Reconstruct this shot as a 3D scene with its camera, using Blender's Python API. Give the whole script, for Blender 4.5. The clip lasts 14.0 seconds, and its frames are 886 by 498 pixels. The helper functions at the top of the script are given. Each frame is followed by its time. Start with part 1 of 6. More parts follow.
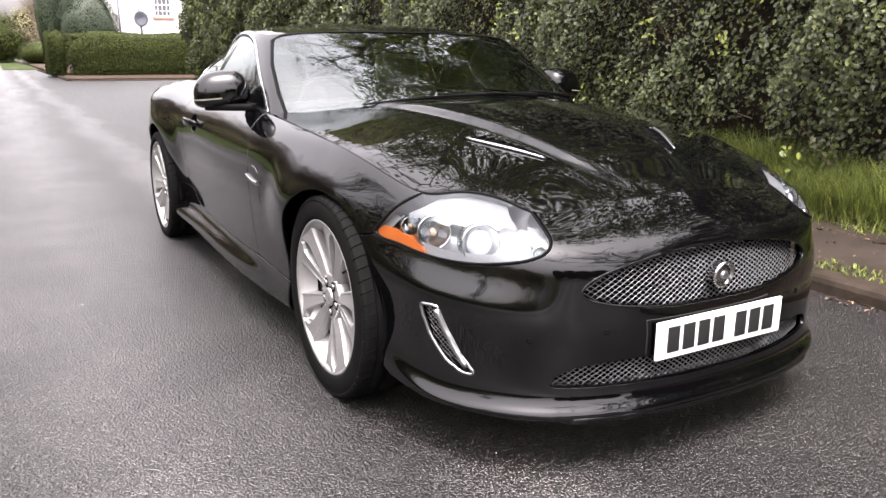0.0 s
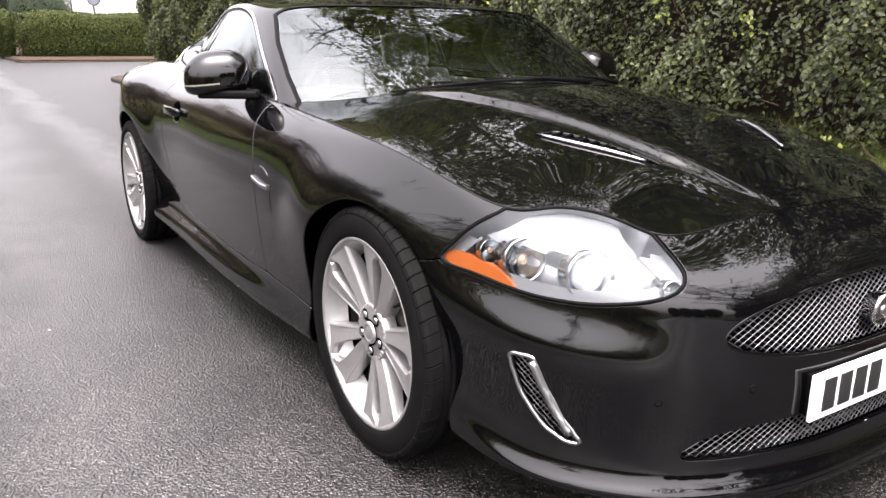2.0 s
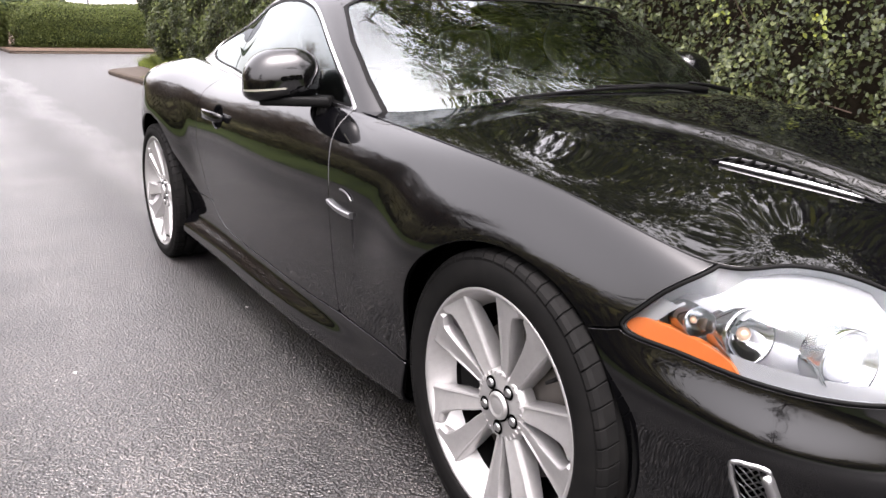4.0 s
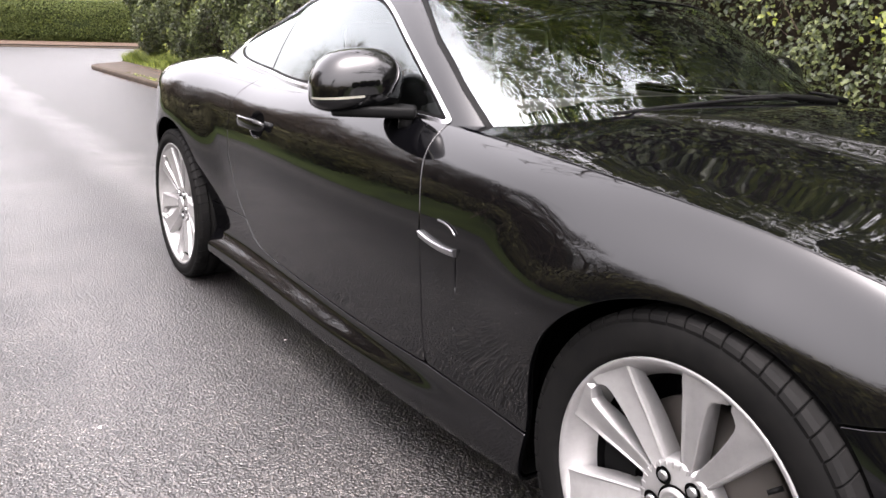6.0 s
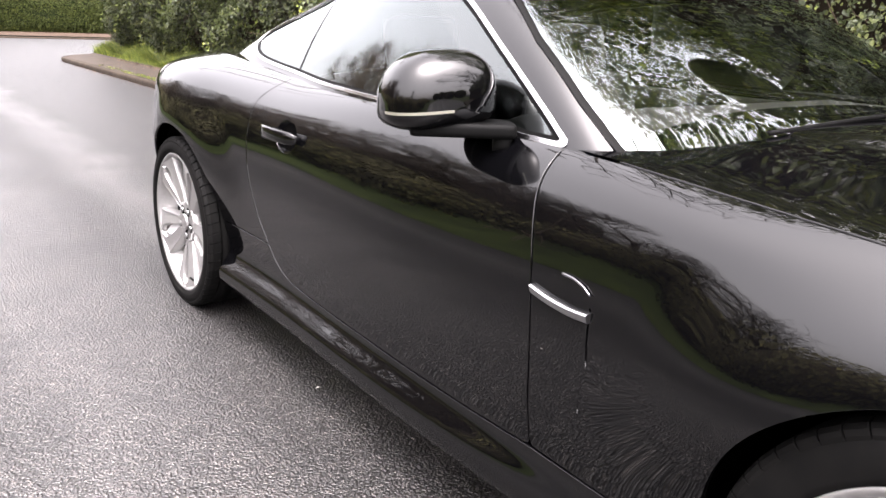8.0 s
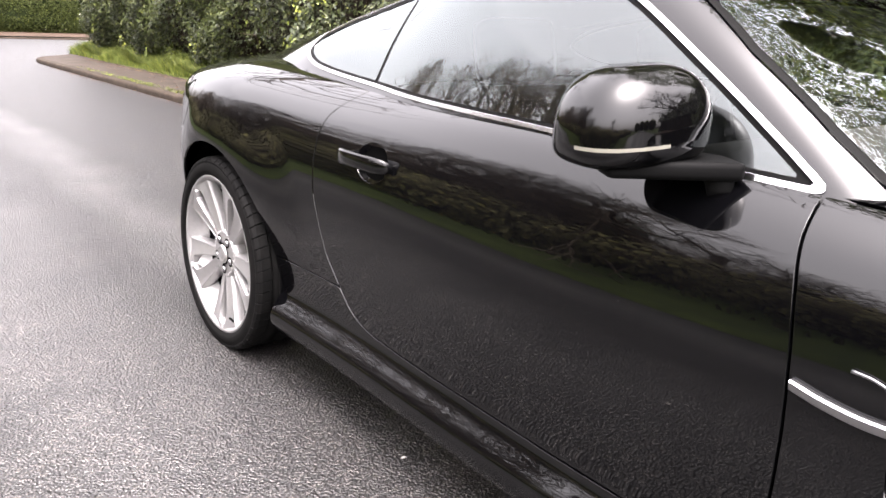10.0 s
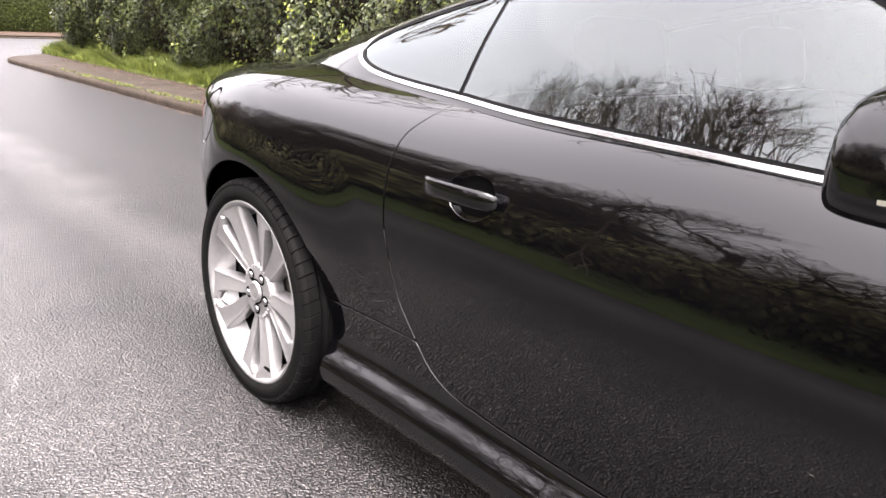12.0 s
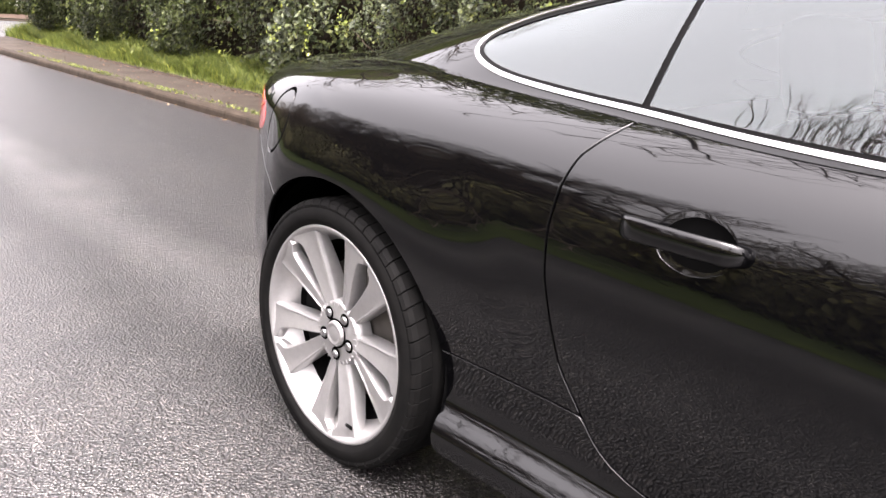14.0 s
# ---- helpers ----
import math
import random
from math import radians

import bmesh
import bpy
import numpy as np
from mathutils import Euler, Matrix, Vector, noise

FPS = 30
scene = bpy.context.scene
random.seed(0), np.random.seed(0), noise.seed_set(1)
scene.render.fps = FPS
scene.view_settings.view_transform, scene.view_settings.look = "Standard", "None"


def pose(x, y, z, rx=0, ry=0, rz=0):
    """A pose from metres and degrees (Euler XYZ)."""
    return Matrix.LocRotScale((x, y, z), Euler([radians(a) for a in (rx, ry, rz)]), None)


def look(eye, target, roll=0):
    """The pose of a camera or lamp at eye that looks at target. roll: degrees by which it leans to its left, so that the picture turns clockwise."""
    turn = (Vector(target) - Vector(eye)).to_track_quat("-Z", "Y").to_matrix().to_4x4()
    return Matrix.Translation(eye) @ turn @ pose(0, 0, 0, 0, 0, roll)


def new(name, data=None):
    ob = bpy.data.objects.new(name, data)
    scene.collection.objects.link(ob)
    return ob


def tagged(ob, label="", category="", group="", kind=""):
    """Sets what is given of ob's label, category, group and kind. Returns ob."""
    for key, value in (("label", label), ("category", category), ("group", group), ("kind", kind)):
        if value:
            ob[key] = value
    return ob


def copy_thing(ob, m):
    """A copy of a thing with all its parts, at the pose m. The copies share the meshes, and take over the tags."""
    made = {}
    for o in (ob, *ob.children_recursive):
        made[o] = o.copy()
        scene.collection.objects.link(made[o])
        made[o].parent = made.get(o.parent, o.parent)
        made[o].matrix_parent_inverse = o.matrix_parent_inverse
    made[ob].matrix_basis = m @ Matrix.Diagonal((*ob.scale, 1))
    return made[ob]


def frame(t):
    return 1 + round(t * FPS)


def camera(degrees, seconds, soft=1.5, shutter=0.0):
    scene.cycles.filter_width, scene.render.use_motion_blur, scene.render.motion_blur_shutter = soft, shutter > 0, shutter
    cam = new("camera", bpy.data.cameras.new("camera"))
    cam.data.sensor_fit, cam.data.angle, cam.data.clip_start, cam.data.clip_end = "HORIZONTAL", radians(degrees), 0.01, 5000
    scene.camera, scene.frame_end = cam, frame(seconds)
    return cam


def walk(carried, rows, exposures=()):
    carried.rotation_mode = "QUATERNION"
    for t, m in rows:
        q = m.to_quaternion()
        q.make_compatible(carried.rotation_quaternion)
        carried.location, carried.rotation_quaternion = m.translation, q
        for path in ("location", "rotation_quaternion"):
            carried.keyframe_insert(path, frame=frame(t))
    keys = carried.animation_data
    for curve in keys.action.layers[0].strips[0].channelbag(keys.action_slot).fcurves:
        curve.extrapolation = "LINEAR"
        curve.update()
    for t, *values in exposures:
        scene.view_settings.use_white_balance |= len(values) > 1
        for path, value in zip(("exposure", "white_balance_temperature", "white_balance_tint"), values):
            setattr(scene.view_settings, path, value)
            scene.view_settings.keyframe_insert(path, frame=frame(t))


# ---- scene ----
cam = camera(59.9, 14.0)
PATH = [
    (0, (-1.782, -2.402, 1.156), (-0.819, -0.719, 0.663), 0.3),
    (0.5, (-1.817, -2.255, 1.145), (-0.832, -0.588, 0.644), 0.4),
    (1, (-1.798, -2.097, 1.136), (-0.789, -0.448, 0.623), 0.4),
    (1.5, (-1.775, -1.937, 1.129), (-0.748, -0.304, 0.604), 0.5),
    (2, (-1.776, -1.804, 1.136), (-0.734, -0.183, 0.603), 0.6),
    (2.5, (-1.804, -1.656, 1.142), (-0.752, -0.043, 0.604), 0.9),
    (3, (-1.822, -1.533, 1.141), (-0.767, 0.079, 0.603), 1.0),
    (3.2, (-1.823, -1.476, 1.137), (-0.769, 0.136, 0.599), 1.2),
    (5.3, (-1.884, -0.906, 1.143), (-0.804, 0.686, 0.596), 1.8),
    (5.5, (-1.895, -0.863, 1.144), (-0.808, 0.724, 0.599), 2.0),
    (6, (-1.888, -0.746, 1.13), (-0.784, 0.83, 0.584), 2.1),
    (6.5, (-1.866, -0.611, 1.135), (-0.748, 0.954, 0.585), 2.1),
    (7, (-1.863, -0.49, 1.131), (-0.726, 1.06, 0.578), 2.2),
    (7.2, (-1.859, -0.444, 1.13), (-0.721, 1.103, 0.573), 2.1),
    (9.3, (-1.894, 0.092, 1.131), (-0.7, 1.595, 0.57), 2.7),
    (9.5, (-1.891, 0.142, 1.126), (-0.697, 1.644, 0.564), 2.4),
    (10, (-1.919, 0.282, 1.126), (-0.712, 1.775, 0.565), 2.4),
    (10.5, (-1.955, 0.401, 1.121), (-0.733, 1.882, 0.563), 2.4),
    (11, (-1.945, 0.526, 1.113), (-0.709, 1.996, 0.555), 2.3),
    (11.5, (-1.915, 0.657, 1.116), (-0.67, 2.12, 0.557), 2.3),
    (12, (-1.9, 0.759, 1.115), (-0.645, 2.211, 0.555), 2.5),
    (12.5, (-1.922, 0.901, 1.109), (-0.65, 2.339, 0.548), 2.9),
    (13, (-1.969, 1.036, 1.103), (-0.677, 2.455, 0.539), 3.4),
    (13.5, (-1.973, 1.156, 1.091), (-0.665, 2.558, 0.521), 3.7),
    (14, (-1.946, 1.302, 1.093), (-0.621, 2.688, 0.522), 4.1),
]
EXPOSURES = [(0.0, 2.85, 6650, 20), (3.0, 3.02, 6600, 20), (6.5, 3.33, 6600, 20), (9.5, 3.43, 6650, 20), (14.0, 3.45, 6700, 21)]
walk(cam, [(t, look(eye, target, roll)) for t, eye, target, roll in PATH], EXPOSURES)

# ---- world and light: a bright overcast sky with a soft sun behind the cloud ----
world = bpy.data.worlds.new("overcast")
scene.world = world
world.use_nodes = True
wn, wl = world.node_tree.nodes, world.node_tree.links
wn.clear()
sky = wn.new("ShaderNodeTexSky")
sky.sky_type, sky.sun_disc = "NISHITA", False
sky.sun_elevation, sky.sun_rotation = radians(72), radians(200)
sky.air_density, sky.dust_density, sky.ozone_density = 1.5, 7.0, 1.0
pale = wn.new("ShaderNodeHueSaturation")
pale.inputs["Saturation"].default_value = 0.12
back = wn.new("ShaderNodeBackground")
back.inputs["Strength"].default_value = 0.15
wout = wn.new("ShaderNodeOutputWorld")
wl.new(sky.outputs[0], pale.inputs["Color"])
wl.new(pale.outputs[0], back.inputs["Color"])
wl.new(back.outputs[0], wout.inputs["Surface"])
sun = new("sun", bpy.data.lights.new("sun", "SUN"))
sun.data.energy, sun.data.angle, sun.data.color = 0.15, radians(150), (1.0, 0.97, 0.93)
sun.matrix_world = look((-2, -4.2, 14), (0, 0, 0))


# ---- materials ----
def mat(name):
    m = bpy.data.materials.new(name)
    m.use_nodes = True
    nt = m.node_tree
    return m, nt, nt.nodes["Principled BSDF"]


def simple(name, col, rough, metal=0.0, coat=0.0, spec=0.5):
    m, nt, b = mat(name)
    b.inputs["Base Color"].default_value = (*col, 1)
    b.inputs["Roughness"].default_value = rough
    b.inputs["Metallic"].default_value = metal
    b.inputs["Coat Weight"].default_value = coat
    b.inputs["Coat Roughness"].default_value = 0.02
    b.inputs["Specular IOR Level"].default_value = spec
    return m


def ramp(nt, src, stops):
    r = nt.nodes.new("ShaderNodeValToRGB")
    r.color_ramp.elements[0].position, r.color_ramp.elements[0].color = stops[0][0], (*stops[0][1], 1)
    r.color_ramp.elements[1].position, r.color_ramp.elements[1].color = stops[-1][0], (*stops[-1][1], 1)
    for p, c in stops[1:-1]:
        r.color_ramp.elements.new(p).color = (*c, 1)
    nt.links.new(src, r.inputs[0])
    return r.outputs[0]


def noise_tex(nt, scale, detail=4, rough=0.6, vec=None):
    n = nt.nodes.new("ShaderNodeTexNoise")
    n.inputs["Scale"].default_value, n.inputs["Detail"].default_value, n.inputs["Roughness"].default_value = scale, detail, rough
    if vec is None:
        vec = nt.nodes.new("ShaderNodeTexCoord").outputs["Object"]
    nt.links.new(vec, n.inputs["Vector"])
    return n


def bump(nt, height, strength, dist, b):
    n = nt.nodes.new("ShaderNodeBump")
    n.inputs["Strength"].default_value, n.inputs["Distance"].default_value = strength, dist
    nt.links.new(height, n.inputs["Height"])
    nt.links.new(n.outputs[0], b.inputs["Normal"])
    return n


def mix_math(nt, op, a, b2):
    n = nt.nodes.new("ShaderNodeMath")
    n.operation = op
    for i, v in enumerate((a, b2)):
        if isinstance(v, (int, float)):
            n.inputs[i].default_value = v
        else:
            nt.links.new(v, n.inputs[i])
    return n.outputs[0]


def paint_material():
    m, nt, b = mat("black_paint")
    b.inputs["Base Color"].default_value = (0.0009, 0.0009, 0.0011, 1)
    b.inputs["Roughness"].default_value = 0.5
    b.inputs["Specular IOR Level"].default_value = 0.0
    b.inputs["Coat Weight"].default_value = 1.0
    b.inputs["Coat IOR"].default_value = 1.45
    n = noise_tex(nt, 35, 5, 0.7)
    nt.links.new(ramp(nt, n.outputs[0], [(0.35, (0.022,) * 3), (0.8, (0.042,) * 3)]), b.inputs["Coat Roughness"])
    return m


PAINT = paint_material()
CHROME = simple("chrome", (0.52, 0.52, 0.53), 0.14, 1.0)
SATIN = simple("satin_chrome", (0.36, 0.36, 0.365), 0.3, 1.0)
BLACK_PLASTIC = simple("black_plastic", (0.003, 0.003, 0.003), 0.5, spec=0.04)
# near-black without gloss, also stands in for shade in gaps and recesses
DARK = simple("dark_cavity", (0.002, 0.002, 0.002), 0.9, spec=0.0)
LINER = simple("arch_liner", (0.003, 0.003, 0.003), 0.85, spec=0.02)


def glass_material(name, tint, ior):
    """Thin clear sheet: what lies behind, with a mirror gloss that grows at a slant."""
    m = bpy.data.materials.new(name)
    m.use_nodes = True
    nt = m.node_tree
    nt.nodes.clear()
    out = nt.nodes.new("ShaderNodeOutputMaterial")
    mix = nt.nodes.new("ShaderNodeMixShader")
    tr = nt.nodes.new("ShaderNodeBsdfTransparent")
    tr.inputs[0].default_value = (*tint, 1)
    gl = nt.nodes.new("ShaderNodeBsdfGlossy")
    gl.inputs["Roughness"].default_value = 0.0
    gl.inputs["Color"].default_value = (0.93, 1.0, 1.0, 1)
    fr = nt.nodes.new("ShaderNodeFresnel")
    fr.inputs["IOR"].default_value = ior
    for a, b in ((fr.outputs[0], mix.inputs[0]), (tr.outputs[0], mix.inputs[1]), (gl.outputs[0], mix.inputs[2]), (mix.outputs[0], out.inputs[0])):
        nt.links.new(a, b)
    return m


GLASS = glass_material("tinted_glass", (0.34, 0.38, 0.37), 1.86)
SCREEN_GLASS = glass_material("screen_glass", (0.92, 0.98, 0.95), 1.9)
LENS = glass_material("clear_lens", (0.92, 0.93, 0.94), 1.38)


def wheel_material():
    m, nt, b = mat("alloy_silver")
    b.inputs["Base Color"].default_value = (0.62, 0.61, 0.60, 1)
    b.inputs["Metallic"].default_value = 0.8
    n = noise_tex(nt, 60, 4, 0.6)
    nt.links.new(ramp(nt, n.outputs[0], [(0.3, (0.44,) * 3), (0.75, (0.52,) * 3)]), b.inputs["Roughness"])
    nt.links.new(ramp(nt, n.outputs[0], [(0.25, (0.29, 0.284, 0.281)), (0.6, (0.33, 0.324, 0.320))]), b.inputs["Base Color"])
    b.inputs["Coat Weight"].default_value = 0.25
    return m


ALLOY = wheel_material()


def rubber_material():
    m, nt, b = mat("tyre_rubber")
    n = noise_tex(nt, 25, 5, 0.65)
    nt.links.new(ramp(nt, n.outputs[0], [(0.3, (0.0025, 0.0025, 0.0025)), (0.8, (0.006, 0.0057, 0.0054))]), b.inputs["Base Color"])
    b.inputs["Roughness"].default_value = 0.72
    b.inputs["Specular IOR Level"].default_value = 0.05
    return m


RUBBER = rubber_material()


def asphalt_material():
    """Wet chippings, with two smoother wheel tracks that run along the road."""
    m, nt, b = mat("wet_asphalt")
    co = nt.nodes.new("ShaderNodeTexCoord").outputs["Object"]
    v = nt.nodes.new("ShaderNodeTexVoronoi")
    v.inputs["Scale"].default_value = 128
    nt.links.new(co, v.inputs["Vector"])
    n1 = noise_tex(nt, 210, 4, 0.7, co)
    n3 = noise_tex(nt, 2.2, 3, 0.55, co)
    sx = nt.nodes.new("ShaderNodeSeparateXYZ")
    nt.links.new(co, sx.inputs[0])
    drift = noise_tex(nt, 0.35, 3, 0.6, co)
    x = mix_math(nt, "ADD", sx.outputs["X"], mix_math(nt, "MULTIPLY", mix_math(nt, "SUBTRACT", drift.outputs[0], 0.5), 0.9))
    tracks = None
    for centre, half in ((-1.5, 0.52), (-0.55, 0.30), (-3.0, 0.55)):
        d = mix_math(nt, "DIVIDE", mix_math(nt, "ABSOLUTE", mix_math(nt, "SUBTRACT", x, centre), 0.0), half)
        w = mix_math(nt, "MAXIMUM", mix_math(nt, "SUBTRACT", 1.0, d), 0.0)
        tracks = w if tracks is None else mix_math(nt, "MAXIMUM", tracks, w)
    patch = ramp(nt, n3.outputs[0], [(0.30, (0.60,) * 3), (0.70, (1.0,) * 3)])
    wet = mix_math(nt, "MULTIPLY", tracks, patch)
    stone = ramp(nt, v.outputs["Color"], [(0.08, (0.010, 0.0094, 0.0094)), (0.45, (0.020, 0.0188, 0.0184)), (0.66, (0.034, 0.0320, 0.0318)), (0.90, (0.096, 0.090, 0.085))])
    gaps = ramp(nt, v.outputs["Distance"], [(0.28, (1.15,) * 3), (0.58, (0.22,) * 3)])
    broad = ramp(nt, n3.outputs[0], [(0.3, (0.72, 0.72, 0.74)), (0.7, (1.18, 1.15, 1.12))])
    # base colour is lighter along the tracks, darker between them
    track_tone = ramp(nt, wet, [(0.0, (0.84, 0.83, 0.82)), (0.9, (1.36, 1.33, 1.31))])
    col = stone
    for other in (gaps, broad, track_tone):
        mixc = nt.nodes.new("ShaderNodeMix")
        mixc.data_type, mixc.blend_type = "RGBA", "MULTIPLY"
        mixc.inputs[0].default_value = 1.0
        nt.links.new(col, mixc.inputs[6])
        nt.links.new(other, mixc.inputs[7])
        col = mixc.outputs[2]
    nt.links.new(col, b.inputs["Base Color"])
    nt.links.new(ramp(nt, wet, [(0.0, (0.40,) * 3), (0.9, (0.28,) * 3)]), b.inputs["Roughness"])
    nt.links.new(ramp(nt, wet, [(0.0, (0.40,) * 3), (0.9, (0.80,) * 3)]), b.inputs["Specular IOR Level"])
    h = mix_math(nt, "ADD", mix_math(nt, "MULTIPLY", v.outputs["Distance"], -1.0), mix_math(nt, "MULTIPLY", n1.outputs[0], 0.35))
    film = bump(nt, h, 1.0, 0.0062, b)
    nt.links.new(ramp(nt, wet, [(0.0, (1.0,) * 3), (0.8, (0.85,) * 3)]), film.inputs["Strength"])
    return m


ASPHALT = asphalt_material()


def two_tone(name, scale, a, c, rough, bscale=0, bdist=0.004):
    a, c = (tuple(0.78 * q for q in t) for t in (a, c))
    m, nt, b = mat(name)
    n = noise_tex(nt, scale, 6, 0.65)
    nt.links.new(ramp(nt, n.outputs[0], [(0.32, a), (0.68, c)]), b.inputs["Base Color"])
    b.inputs["Roughness"].default_value = rough
    b.inputs["Specular IOR Level"].default_value = 0.12
    n2 = noise_tex(nt, bscale or scale * 8, 5, 0.7)
    bump(nt, n2.outputs[0], 0.6, bdist, b)
    return m


KERB = two_tone("kerb_concrete", 6, (0.022, 0.017, 0.012), (0.056, 0.042, 0.031), 0.9, 60)
PAVING = two_tone("pavement_asphalt", 2.5, (0.032, 0.024, 0.018), (0.062, 0.050, 0.040), 0.8, 90)
SOIL = two_tone("soil", 5, (0.03, 0.02, 0.014), (0.075, 0.05, 0.035), 0.9, 30, 0.02)
GROUND = two_tone("rough_grass", 1.2, (0.014, 0.022, 0.006), (0.05, 0.07, 0.015), 0.9, 14, 0.03)


def leaf_material(name, dark, mid, light, rough=0.35, spec=0.5):
    dark, mid, light = (tuple(0.78 * q for q in c) for c in (dark, mid, light))
    m, nt, b = mat(name)
    g = nt.nodes.new("ShaderNodeNewGeometry")
    nt.links.new(ramp(nt, g.outputs["Random Per Island"], [(0.0, dark), (0.55, mid), (0.93, light), (1.0, (light[0] * 1.5, light[1] * 1.4, light[2]))]), b.inputs["Base Color"])
    b.inputs["Roughness"].default_value = rough
    b.inputs["Specular IOR Level"].default_value = spec
    return m


def glow_through(m, share):
    """Thin leaves: a share of the light falls through to the other side."""
    nt = m.node_tree
    b, out = nt.nodes["Principled BSDF"], nt.nodes["Material Output"]
    tr, mx = nt.nodes.new("ShaderNodeBsdfTranslucent"), nt.nodes.new("ShaderNodeMixShader")
    mx.inputs[0].default_value = share
    nt.links.new(b.inputs["Base Color"].links[0].from_socket, tr.inputs["Color"])
    nt.links.new(b.outputs[0], mx.inputs[1])
    nt.links.new(tr.outputs[0], mx.inputs[2])
    nt.links.new(mx.outputs[0], out.inputs["Surface"])


LEAF = leaf_material("ivy_leaf", (0.022, 0.031, 0.010), (0.056, 0.073, 0.022), (0.120, 0.140, 0.045), 0.4, 0.4)
LEAF_FRESH = leaf_material("fresh_leaf", (0.10, 0.13, 0.012), (0.16, 0.20, 0.02), (0.24, 0.27, 0.035))
OLIVE = leaf_material("olive_leaf", (0.026, 0.033, 0.009), (0.040, 0.051, 0.013), (0.060, 0.074, 0.019), 0.65, 0.10)
BLADE = leaf_material("grass_blade", (0.060, 0.084, 0.016), (0.125, 0.16, 0.030), (0.24, 0.27, 0.065), 0.55, 0.25)
BARK = two_tone("bark", 12, (0.075, 0.058, 0.042), (0.18, 0.145, 0.11), 0.9, 60, 0.01)
TWIG = simple("twig", (0.075, 0.05, 0.035), 0.85)
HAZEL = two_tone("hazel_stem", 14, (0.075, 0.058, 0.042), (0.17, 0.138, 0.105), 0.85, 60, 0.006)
RENDER_WALL = two_tone("white_render", 1.5, (0.70, 0.69, 0.66), (0.82, 0.81, 0.78), 0.85, 60, 0.003)
AMBER = simple("amber_plastic", (0.25, 0.060, 0.010), 0.3, coat=0.6)
RED_LAMP = simple("red_lamp", (0.55, 0.01, 0.008), 0.15, coat=1.0)
WHITE_PLATE = simple("plate_white", (0.80, 0.80, 0.79), 0.35, coat=0.3)
INK = simple("plate_black", (0.01, 0.01, 0.01), 0.5)
REFLECTOR = simple("reflector", (0.42, 0.43, 0.44), 0.12, 1.0)
LEATHER = simple("dark_leather", (0.008, 0.0076, 0.0072), 0.7, spec=0.2)


# ---- building tools ----
def mesh_ob(name, bm, material, smooth=True):
    me = bpy.data.meshes.new(name)
    bm.to_mesh(me)
    bm.free()
    for p in me.polygons:
        p.use_smooth = smooth
    if material:
        me.materials.append(material)
    return new(name, me)


def part(name, bm, material, parent, label="", smooth=True):
    ob = mesh_ob(name, bm, material, smooth)
    ob.parent = parent
    if label:
        ob["label"] = label
    return ob


def raw(name, verts, faces, material, parent=None, label="", smooth=False, normals=None):
    me = bpy.data.meshes.new(name)
    me.from_pydata([tuple(v) for v in np.asarray(verts, float).tolist()], [], [tuple(int(i) for i in f) for f in faces])
    me.update()
    if smooth or normals is not None:
        me.polygons.foreach_set("use_smooth", [True] * len(me.polygons))
    if normals is not None:
        me.normals_split_custom_set_from_vertices([tuple(n) for n in np.asarray(normals, float).tolist()])
    if material:
        me.materials.append(material)
    ob = new(name, me)
    if parent:
        ob.parent = parent
    if label:
        ob["label"] = label
    return ob


def thing(name, label, category, at=(0, 0, 0), group="", kind=""):
    e = new(name)
    e.empty_display_size = 0.1
    e.location = at
    return tagged(e, label, category, group, kind)


def spline(points, per=12, closed=False):
    """A smooth curve through the points (Catmull-Rom)."""
    p = np.asarray(points, float)
    n = len(p)
    out = []
    for i in range(n if closed else n - 1):
        if closed:
            a, b, c, d = p[i - 1], p[i], p[(i + 1) % n], p[(i + 2) % n]
        else:
            b, c = p[i], p[i + 1]
            a = p[i - 1] if i else 2 * b - c
            d = p[i + 2] if i + 2 < n else 2 * c - b
        for s in range(per):
            t = s / per
            out.append(0.5 * (2 * b + (c - a) * t + (2 * a - 5 * b + 4 * c - d) * t * t + (3 * b - a - 3 * c + d) * t ** 3))
    if not closed:
        out.append(p[-1])
    return np.array(out)


def sdf(pts, poly):
    """Signed distance of 2D points to a closed outline, positive inside."""
    pts, poly = np.asarray(pts, float), np.asarray(poly, float)
    best = np.full(len(pts), 1e9)
    inside = np.zeros(len(pts), bool)
    x, y = pts[:, 0], pts[:, 1]
    for a, b in zip(poly, np.roll(poly, -1, 0)):
        e = b - a
        w = pts - a
        t = np.clip((w @ e) / max(e @ e, 1e-12), 0, 1)
        d = w - t[:, None] * e
        best = np.minimum(best, (d * d).sum(1))
        c = (a[1] > y) != (b[1] > y)
        xi = a[0] + (y - a[1]) / (e[1] if abs(e[1]) > 1e-12 else 1e-12) * e[0]
        inside ^= c & (x < xi)
    return np.where(inside, 1, -1) * np.sqrt(best)


